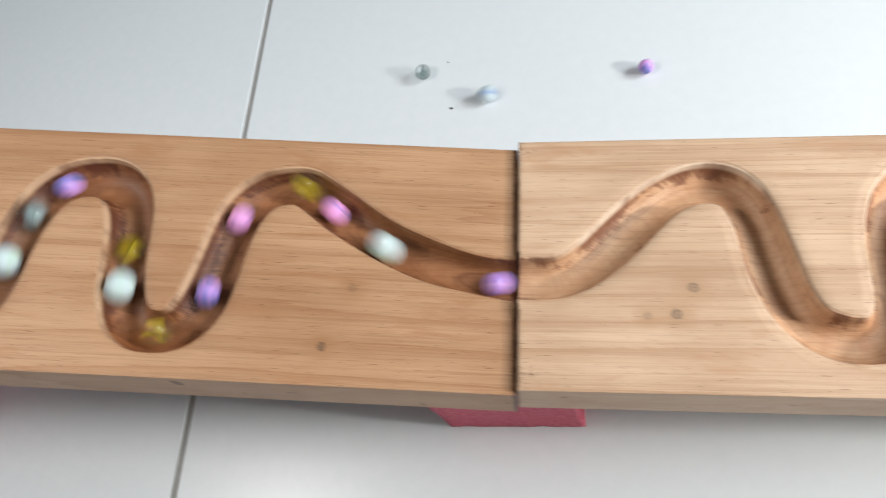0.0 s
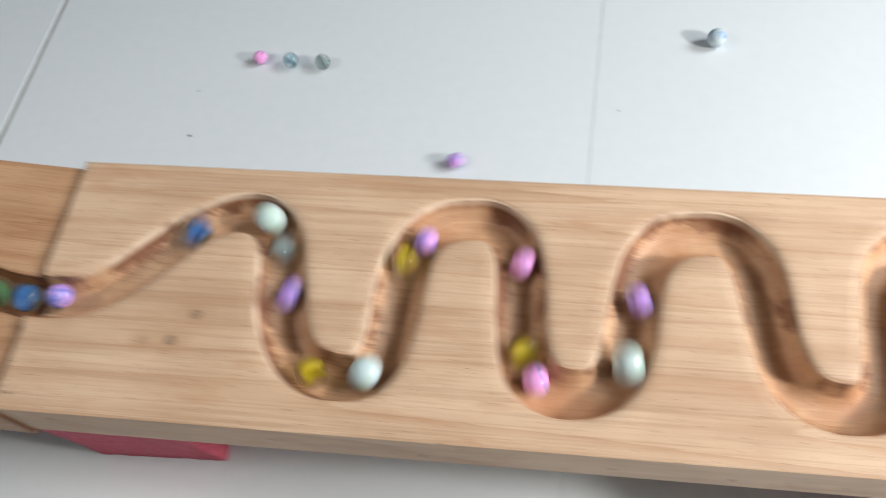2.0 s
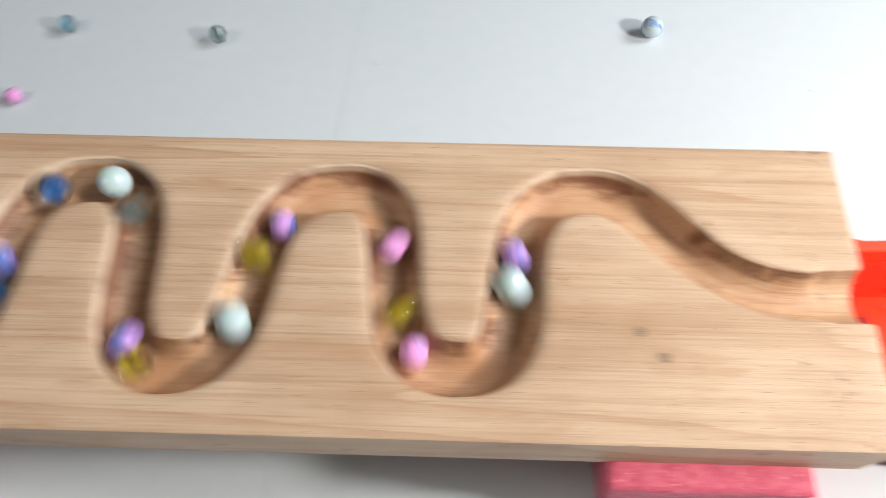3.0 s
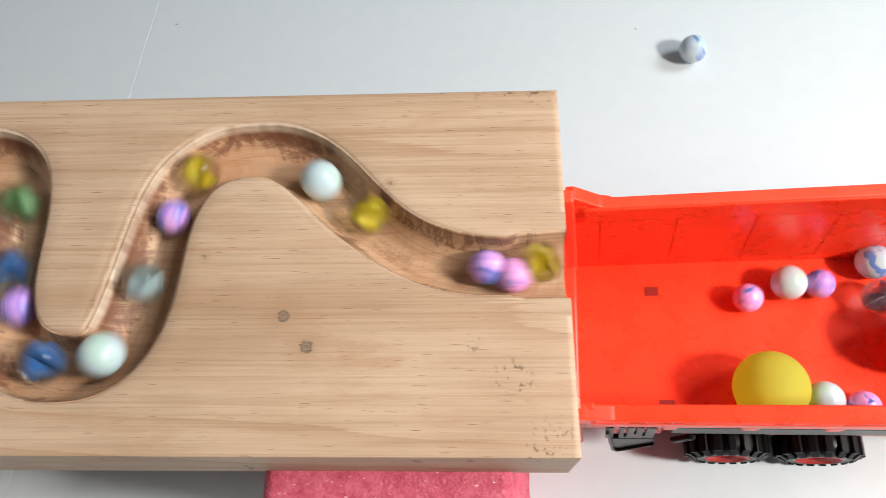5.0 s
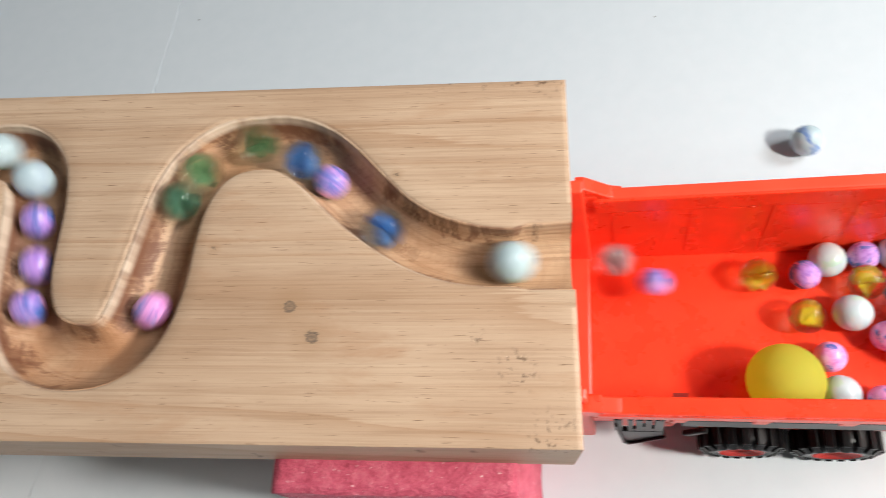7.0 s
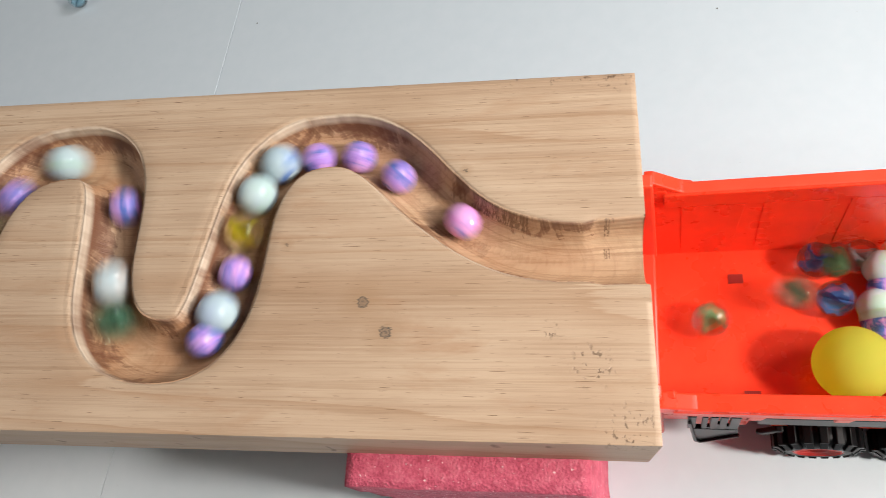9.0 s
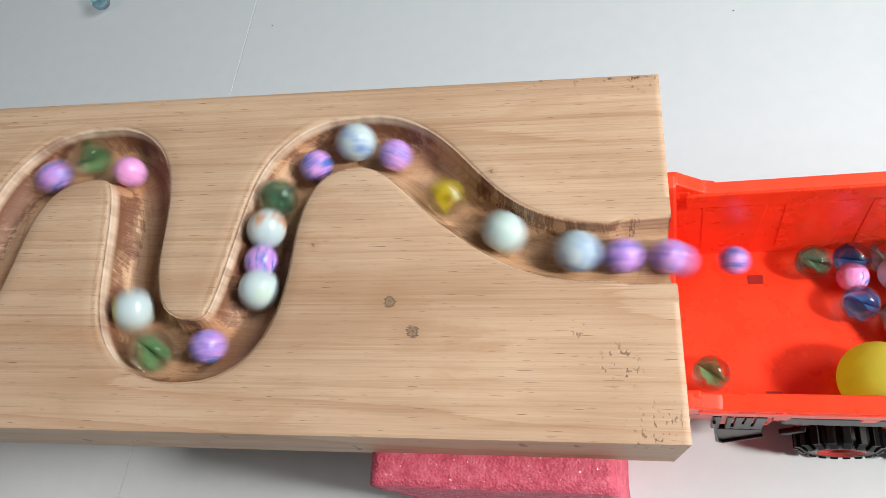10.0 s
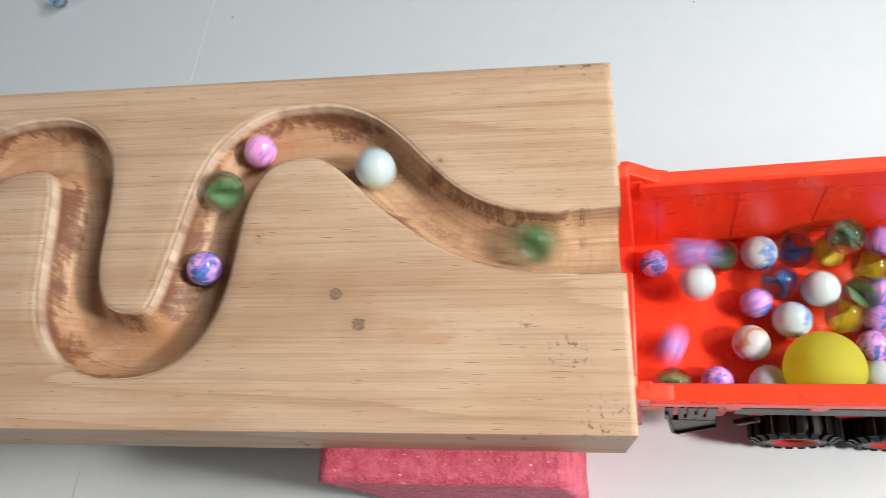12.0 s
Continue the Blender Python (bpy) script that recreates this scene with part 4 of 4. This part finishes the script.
    roll(RUN[5], [(0, 973.8, 2.8), (0.5, 1089.8, -2.8), (1, 1264.2, 0.5), (1.5, 1400.8, -0.5), (2, 1513, 0.4), (2.5, 1628.5, -0.6), (3, 1742.8, -1), (3.5, 1860.6, 2.8), (3.7, 1902.8, 0.5), (5.3, 2141.1, 2.1), (5.31, 2141.6, 2.1)],
         [(5.5, 27.8, 18.4, 45), (6, 90.9, 24.5, 26.5), (6.5, 91.4, 22.9, 26.5), (7, 95.4, 17.3, 26.5), (7.5, 90.1, 8.9, 26.5), (7.7, 93.2, 8.2, 26.5), (9.5, 89.9, -10.5, 26.5), (10.6, 91, -11, 26.5), (11.4, 110, -9, 26.5), (12, 112, -9, 26.5)])
    roll(RUN[6], [(0, 935.7, 1.8), (0.5, 1053, 2.8), (1, 1207.4, 2.7), (1.5, 1354.1, 0.9), (2, 1497.9, 2.8), (2.5, 1601.8, 0.4), (3, 1724.7, 2.8), (3.5, 1844, 0.2), (3.7, 1882, -1.1), (5.3, 2098.5, 2.8), (5.5, 2122, -0.9), (5.66, 2141.6, -0.9)],
         [(6, 56.6, 20.9, 27.6), (6.5, 82.5, 8.2, 27.6), (7, 93.1, -2, 27.6), (7.5, 87.2, -7.4, 27.6), (7.7, 89.7, -7.9, 27.6), (9.5, 89.9, -3.4, 27.6), (11.2, 89.5, -5, 27.6), (12, 85.8, -8, 27.6)])
    roll(RUN[7], [(0, 901, -2.8), (0.5, 1013.9, 2.8), (1, 1142.8, -2.8), (1.5, 1291.7, 2.5), (2, 1434.1, 1.8), (2.5, 1555.6, 1.3), (3, 1691.7, 2.5), (3.5, 1814.4, 1.1), (3.7, 1864.3, -0.7), (5.3, 2071.2, -0.5), (5.5, 2093.7, 0.7), (5.9, 2141.6, 0.7)],
         [(6, 35.3, 14.7, 40), (6.5, 109.2, 17.2, 27.8), (7, 110.8, -1.7, 27.8), (9.5, 112, -18.1, 27.8)])
    roll(RUN[8], [(0, 879.1, -1.6), (0.5, 990.1, 2.8), (1, 1106.4, -2.8), (1.5, 1278.1, -0.1), (2, 1405.7, -0.3), (2.5, 1524.3, 2.8), (3, 1641.6, -2.8), (3.5, 1775.6, 2.8), (3.7, 1821, -2.8), (5.3, 2012.6, 2.8), (5.5, 2026, -2.6), (6, 2081.5, -1.4), (6.44, 2141.6, -1.4)],
         [(6.5, 12.3, 11.8, 70), (7, 76.2, 17.9, 27.6), (7.5, 90.5, 23.4, 27.6), (7.7, 92.9, 23.4, 27.6), (9.5, 104, 23.4, 27.6), (11.5, 104, 16, 27.6), (12, 99.5, 13.5, 27.6)])
    roll(RUN[9], [(0, 808.7, 2.8), (0.5, 919, -2.5), (1, 1036.8, 2.8), (1.5, 1179.9, -1), (2, 1360.2, 2.2), (2.5, 1503.8, 1.6), (3, 1630, -2.8), (3.5, 1752.1, -0.2), (3.7, 1782.5, 2.4), (5.3, 1993.4, 1.1), (5.5, 2003.9, 2.8), (6, 2043.7, -1.6), (6.5, 2099.8, 2.6), (6.85, 2141.6, 2.6)],
         [(7, 31.1, 14.2, 36), (7.5, 103, 1.7, 26.5), (7.7, 104.4, -2, 26.5), (12, 98.6, -10.2, 26.5)])
    roll(RUN[10], [(0, 786.2, 2.8), (0.5, 897.7, -1.5), (1, 1022.3, 2.8), (1.5, 1162, -2.8), (2, 1333.5, -0.6), (2.5, 1467.5, 0.5), (3, 1565.9, -2.8), (3.5, 1697.4, 1.8), (3.7, 1737.1, 2.8), (5.3, 1964.3, 2.8), (5.5, 1973.3, 2.8), (6, 2015.1, 1.6), (6.5, 2082.6, -0.1), (6.94, 2141.6, -0.1)],
         [(7, 14.4, 18.5, 55), (7.5, 80, 23.4, 27.6), (7.7, 77.4, 23.4, 27.6), (9.5, 90, 23.4, 27.6), (10.5, 88.3, 23.4, 27.6), (11.2, 104, 22, 27.6), (12, 117, 22, 27.6)])
    roll(RUN[11], [(0, 757.3, 2.8), (0.5, 866.2, -2.1), (1, 998.9, -1), (1.5, 1134.5, -2.8), (2, 1314.6, 2.8), (2.5, 1441.5, 2.8), (3, 1545.9, 2.3), (3.5, 1665.8, 2.8), (3.7, 1708.2, 2.8), (5.3, 1939.8, 2.8), (5.5, 1956.6, 2.8), (6, 1992.9, 2.8), (6.5, 2044.5, -2.6), (7, 2119.5, 0.3), (7.15, 2141.6, 0.3)],
         [(7.37, 65, -4, 27.8), (7.5, 59.3, 17.5, 27.8), (7.7, 70.7, 13.4, 27.8), (9.5, 91.9, -3.6, 27.8), (11, 83.4, -13.1, 27.8), (11.5, 53.6, -20.5, 27.8), (12, 52.6, -35.5, 27.8)])
    roll(RUN[12], [(0, 723, 0), (0.25, 765.9, 0), (0.5, 828.4, 0.2), (1.5, 1096.8, -2.8), (2, 1275.9, 1.6), (2.5, 1413.8, -2.7), (3, 1520, 2.8), (3.7, 1669.4, 1.8), (5.3, 1916.6, 1.9), (5.5, 1933.4, 2.8), (6, 1975.8, 2.8), (6.5, 2013.8, 2.4), (7, 2070.1, -2.4), (7.5, 2138.8, 1.4), (7.52, 2141.6, 1.4)],
         [(7.7, 23.5, 15, 55), (8.2, 63.4, 23.2, 27.8), (9.3, 72.7, 23.2, 27.8), (9.5, 75.4, 23.2, 27.8), (10.5, 76.3, 23.2, 27.8), (11.5, 74.2, 23.2, 27.8), (12, 71.3, 23.2, 27.8)])
    roll(RUN[13], [(0, 706, 0), (0.25, 750.4, 0), (0.5, 812.9, 0), (1.75, 1133.6, 0), (2, 1196.1, 2.8), (2.5, 1353.7, 2.6), (3, 1481.9, 2.8), (3.5, 1604.7, 2.7), (5.3, 1893.6, 1.1), (5.5, 1917.4, -1.1), (6, 1960.6, 2), (6.5, 1997.3, 1.4), (7, 2039.6, -2.8), (7.5, 2096.5, 1.4), (7.7, 2120.9, 0.3), (7.87, 2141.6, 0.3)],
         [(8.09, 55, -10, 26.5), (8.3, 70.1, 12.9, 26.5), (9.3, 97.8, 6.3, 26.5), (12, 94.5, -20.8, 26.5)])
    roll(RUN[14], [(0, 689, 0), (0.25, 734.9, 0), (1.75, 1114.3, 0), (2, 1176.8, 0.7), (2.5, 1331.8, 1.5), (3.5, 1581.7, 1.5), (5.3, 1872.4, -2.4), (5.5, 1887.8, -1.7), (6, 1947.4, 2.8), (6.5, 1981.2, 2.8), (7, 2023.6, -1.4), (7.5, 2080.5, 1.1), (7.7, 2105.1, 0.3), (8, 2141.6, 0.3)],
         [(8.22, 65, 2, 27.8), (8.4, 68.1, 7.4, 27.8), (9.3, 76.5, 3.8, 27.8), (9.5, 76.5, 4.8, 27.8), (10.5, 75.6, 1.1, 27.8), (11.5, 71.4, 9.2, 27.8), (12, 63.1, 8.8, 27.8)])
    roll(RUN[15], [(0, 673.5, 0), (0.25, 719.4, 0), (2, 1161.3, 0), (2.25, 1238.8, 0), (2.5, 1305.6, 2.8), (3.5, 1560.2, 0.6), (5.5, 1875, -2.8), (6, 1926.3, 2.3), (6.5, 1967.6, 2.8), (7, 2004.5, 2.8), (7.5, 2065.6, -2.7), (7.7, 2085.2, 0.3), (8.17, 2141.6, 0.3)],
         [(8.5, 47.3, 13.9, 27.8), (9.3, 13.4, -14.7, 27.8), (9.5, 14.7, -20.4, 27.8), (10, 13.3, -25.8, 27.8), (10.5, 15, -32, 27.8), (11, 17, -34, 27.8), (12, 14.8, -35, 27.8)])
    roll(RUN[16], [(0, 658, 0), (0.25, 703.9, 0), (2, 1145.8, 0), (2.25, 1221, 0), (2.5, 1283.5, 2.8), (5.3, 1805, -2.1), (5.5, 1819, -0.5), (6, 1883.6, -1.9), (6.5, 1945.8, 2.8), (7, 1980.9, 2.3), (7.5, 2018, 2), (7.7, 2032.2, -2.8), (8.61, 2141.6, -2.8)],
         [(8.8, 65.9, 20.9, 27.8), (9.3, 89.4, 23.2, 27.8), (9.5, 98.9, 11.1, 27.8), (12, 94.1, 1.1, 27.8)])
    roll(RUN[17], [(0, 642.5, 0), (0.25, 688.4, 0), (0.75, 814.7, 0), (1, 871.6, 0), (5.75, 1821.6, 0), (6, 1871.6, 0.3), (6.5, 1929.5, 1.4), (7, 1967.7, 2.8), (7.5, 1993.8, 2.8), (7.7, 2005.6, 2.8), (8.83, 2141.6, 2.8)],
         [(9.05, 65, 8, 27.6), (9.3, 38.4, 17.6, 27.6), (9.5, 60.9, 23.4, 27.6), (10, 60.9, 23.4, 27.6), (10.5, 60.9, 23.4, 27.6), (11, 55.6, 23.4, 27.6), (11.5, 78, 17, 38), (12, 88.5, 22.5, 41)])
    roll(RUN[18], [(0, 621, 0), (0.25, 658.2, 0), (5.75, 1758.2, 0), (6, 1808.2, -1.7), (6.5, 1875.1, 0.2), (7, 1923.9, 0.7), (7.5, 1962, 2.8), (7.7, 1969.8, 2.8), (9.3, 2103.7, 0.6), (9.5, 2140.7, 0.2), (9.51, 2141.6, 0.2)],
         [(9.73, 45, -10, 26.5), (10, 75.4, 15.6, 26.5), (10.5, 72.6, 14, 26.5), (11, 86.5, 2.3, 26.5), (11.5, 98, -4, 26.5), (12, 108, -22, 26.5)])
    roll(RUN[19], [(0, 604, 0), (0.5, 607.9, 0), (6.25, 1757.9, 0), (6.5, 1807.9, -1.1), (7, 1855.5, -1.7), (7.5, 1912, 2), (7.7, 1929.2, 1.2), (9.3, 2069.2, -2.5), (9.5, 2099.4, 2.8), (9.78, 2141.6, 2.8)],
         [(10, 26.9, 21.7, 40), (10.5, 57.9, 1.8, 26.5), (11, 62, -0.7, 26.5), (11.5, 83.1, -12.7, 26.5), (12, 100.9, 1.6, 26.5)])
    roll(RUN[20], [(0, 587, 0), (0.75, 588.5, 0), (6.75, 1788.5, 0), (7, 1838.5, -0.4), (7.5, 1892.4, -0.4), (7.7, 1911.6, 0.4), (9.3, 2046.5, -2.8), (9.5, 2072.4, 1.1), (10, 2140.6, 0.5), (10.01, 2141.6, 0.5)],
         [(10.23, 65, -16, 26.5), (10.5, 47, 24.5, 26.5), (11, 66.8, -11.9, 26.5), (11.5, 92, 2, 40), (12, 104.5, 23.5, 30)])
    roll(RUN[21], [(0, 570, 0), (0.75, 570, 0), (6.75, 1769.7, 0), (7, 1819.7, -2.8), (7.5, 1872.2, -2.6), (7.7, 1892.2, -1.4), (9.3, 2029, -2.8), (9.5, 2057.8, 0.6), (10, 2124.1, 1.3), (10.13, 2141.6, 1.3)],
         [(10.35, 45, -4, 26.5), (10.5, 56.9, 2.6, 26.5), (11, 42.8, 18.4, 26.5), (11.5, 12.4, 22.2, 26.5), (12, 11.5, 22.2, 26.5)])
    roll(RUN[22], [(0, 553, 0), (0.75, 553, 0), (6.75, 1749.9, 0), (7, 1799.9, -2.8), (7.5, 1858.5, -1.1), (7.7, 1874.4, -2.2), (9.3, 2015, 2.8), (9.5, 2042.8, -2.8), (10, 2107.9, 1.9), (10.26, 2141.6, 1.9)],
         [(10.5, 34.9, 14.1, 27.8), (11, 67.5, 14.8, 27.8), (11.5, 69.8, -7.4, 27.8), (12, 65.5, -8.5, 27.8)])
    roll(RUN[23], [(0, 536, 0), (0.75, 536, 0), (1, 576.5, 0), (6.75, 1726.5, 0), (7, 1776.5, 2.8), (7.5, 1828.8, -1.8), (7.7, 1848, -2.8), (9.3, 1998.9, 2.8), (9.5, 2019.5, 0.6), (10, 2079, 0.8), (10.44, 2141.6, 0.8)],
         [(10.5, 15.7, 20.6, 55), (11, 85, 13.5, 27.8), (11.5, 83.4, 15, 27.8), (12, 78.5, 4.6, 27.8)])
    roll(RUN[24], [(0, 519, 0), (1, 519, 0), (1.25, 556.2, 0), (7.25, 1756.2, 0), (7.5, 1806.2, -2.8), (7.7, 1827.2, -2.8), (9.3, 1981.7, 2.8), (9.5, 1999, 2.8), (10, 2052.1, -1.9), (10.5, 2123.7, -1.1), (10.62, 2141.6, -1.1)],
         [(10.84, 45, 2, 27.6), (11, 77.4, 23.4, 27.6), (11.5, 89.3, 23.4, 27.6), (12, 85.4, 21.8, 27.6)])
    roll(RUN[25], [(0, 502, 0), (1, 502, 0), (1.25, 534.2, 0), (7.25, 1734.2, 0), (7.5, 1784.2, 2.1), (7.7, 1807.6, -2.8), (9.3, 1965.7, 2.5), (9.5, 1983.9, 2.6), (10, 2021.8, 0.3), (10.5, 2077.2, -1.3), (10.94, 2141.6, -1.3)],
         [(11, 43.6, 6.1, 26.5), (11.5, 69.7, 11.2, 26.5), (12, 52.5, 0.3, 26.5)])
    roll(RUN[26], [(0, 485, 0), (1, 485, 0), (1.25, 517.3, 0), (7.25, 1717.3, 0), (7.5, 1767.3, 2.8), (7.7, 1783.2, 1.1), (9.3, 1951.6, 2.6), (9.5, 1971.2, 2.8), (10, 2005.9, 2.8), (10.5, 2055, -1), (10.94, 2141.6, -1)],
         [(11, 17.7, 19.4, 55), (11.5, 59.7, 23.2, 27.8), (12, 56.6, 23.2, 27.8)])
    roll(RUN[27], [(0, 468, 0), (1, 468, 0), (1.25, 474.3, 0), (7.5, 1724.3, 0), (7.7, 1764.3, 2.8), (9.3, 1937.1, 1), (9.5, 1954.5, 2.7), (10, 1987.7, 0.2), (10.5, 2021.4, -2.8), (11, 2105.4, 2.8), (11.22, 2141.6, 2.8)],
         [(11.5, 34.7, -30.5, 26.5), (12, 32.8, -33.5, 26.5)])
    roll(RUN[28], [(0, 451, 0), (1.75, 451, 0), (2, 463.1, 0), (9, 1863.1, 0), (9.3, 1923.1, 0.2), (9.5, 1938.7, 2.8), (10, 1968.1, 2.8), (10.5, 1997.1, 2.5), (11, 2077.2, -2.8), (11.4, 2141.6, -2.8)],
         [(11.5, 40.1, 18.8, 27.6), (12, 40.6, 23.4, 27.6)])
    roll(RUN[29], [(0, 434, 0), (1.75, 434, 0), (2, 447.6, 0), (9, 1847.6, 0), (9.3, 1908.1, 0.8), (9.5, 1924.9, 2.3), (10, 1954.5, 2.8), (10.5, 1980.5, 1.8), (11, 2030, -2.8), (11.5, 2141.1, 1.3), (11.51, 2141.6, 1.3)],
         [(11.7, 39.3, -12.8, 27.8), (12, 48, -17.9, 27.8)])
    roll(RUN[30], [(0, 417, 0), (2, 417, 0), (9, 1813.4, 0), (9.3, 1873.4, -2.8), (9.5, 1901.4, 1.7), (10, 1941.7, 2.8), (10.5, 1967.4, 2.8), (11, 2007.4, 2.8), (11.5, 2104, 2.4), (11.64, 2141.6, 2.4)],
         [(11.7, 13.1, 19.2, 60), (11.9, 23.7, 4.4, 26.5), (12, 15.6, -17.1, 26.5)])
    roll(RUN[31], [(0, 400, 0), (2, 400, 0), (2.25, 421, 0), (9.25, 1821, 0), (9.5, 1871, -1.9), (10, 1930.4, 0.3), (10.5, 1954.4, 1.1), (11, 1988.2, 1), (11.5, 2064.9, -1.3), (11.84, 2141.6, -1.3)],
         [(11.9, 23.4, 10.9, 55), (12, 28.7, 8.5, 35)])
    roll(RUN[32], [(0, 383, 0), (2, 383, 0), (2.25, 394.5, 0), (9.25, 1794.5, 0), (9.5, 1844.5, 0.3), (10, 1898.5, 2.8), (10.5, 1941.8, 2.8), (11, 1973.2, 0.2), (11.5, 2044, -2.2), (11.94, 2141.6, -2.2)],
         [(12, 26.3, 10.8, 62)])
    roll(RUN[33], [(0, 366, 0), (2, 366, 0), (2.25, 373.8, 0), (9.25, 1773.8, 0), (9.5, 1823.8, -2.8), (10, 1877.7, -2.8), (10.5, 1929.5, 0.7), (11, 1958.5, 2.8), (11.5, 2003.8, 2.8), (12, 2110.5, 1.3)],
         [])
    roll(RUN[34], [(0, 349, 0), (2.25, 349, 0), (2.5, 393.6, 0), (9.25, 1743.6, 0), (9.5, 1793.6, -2.8), (10, 1858.6, -1.9), (10.5, 1913.2, 0.7), (11, 1944.5, 2.8), (11.5, 1983.9, 2.8), (12, 2041.2, -2.8)],
         [])
    roll(RUN[35], [(0, 332, 0), (2.25, 332, 0), (2.5, 343.9, 0), (9.25, 1693.9, 0), (9.5, 1743.9, 2.5), (10, 1790.2, -2.8), (10.5, 1852.6, -0.6), (11, 1929.3, 1.8), (11.5, 1967.5, 2.8), (12, 1987.5, 2.7)],
         [])
    roll(RUN[36], [(0, 315, 0), (2.25, 315, 0), (2.5, 326.7, 0), (9.25, 1676.7, 0), (9.5, 1726.7, 1.6), (10, 1771.2, 2.7), (10.5, 1836.9, -1.6), (11, 1913.1, 0.6), (11.5, 1952.5, 2.8), (12, 1967.2, 2.8)],
         [])
    roll(RUN[37], [(0, 298, 0), (2.5, 298, 0), (2.75, 303.1, 0), (9.75, 1703.1, 0), (10, 1753.1, 2.8), (10.5, 1801.5, -2.8), (11, 1893.1, 1), (11.5, 1935.7, 1.5), (12, 1936.1, 2.1)],
         [])
    roam(LOOSE[0], [(0, -0.683, 0.286), (0.5, -0.628, 0.291), (1, -0.584, 0.306), (1.5, -0.562, 0.317), (2, -0.532, 0.319), (2.5, -0.464, 0.309), (3, -0.396, 0.285), (3.5, -0.358, 0.288), (5, -0.25, 0.36), (8, -0.15, 0.45), (12, -0.12, 0.47)])
    roam(LOOSE[1], [(0, -0.619, 0.251), (0.5, -0.471, 0.271), (1, -0.338, 0.293), (1.5, -0.263, 0.309), (2, -0.181, 0.312), (2.5, -0.115, 0.291), (3, -0.052, 0.255), (3.5, 0.007, 0.23), (5.5, 0.092, 0.149), (6, 0.102, 0.131), (6.5, 0.109, 0.114), (7, 0.113, 0.096), (7.5, 0.119, 0.081), (8.5, 0.126, 0.062), (12, 0.128, 0.060)])
    roam(LOOSE[2], [(0, -0.477, 0.261), (0.5, -0.399, 0.27), (1, -0.342, 0.27), (1.5, -0.346, 0.242), (2, -0.394, 0.199), (2.6, -0.455, 0.14), (3.4, -0.50, 0.07), (4.2, -0.515, 0.03), (12, -0.515, 0.03)])
    roam(LOOSE[3], [(0, -1.07, 0.09), (1, -0.805, 0.232), (1.5, -0.665, 0.289), (2, -0.565, 0.324), (2.5, -0.542, 0.333), (3, -0.539, 0.312), (3.5, -0.532, 0.308), (10.5, -0.424, 0.3), (12, -0.423, 0.293)])
    roam(LOOSE[4], [(0, -0.70, 0.50), (1.5, -0.623, 0.373), (2, -0.599, 0.332), (2.5, -0.584, 0.289), (3, -0.568, 0.238), (3.6, -0.55, 0.18), (4.6, -0.53, 0.12), (12, -0.53, 0.12)])


motions()
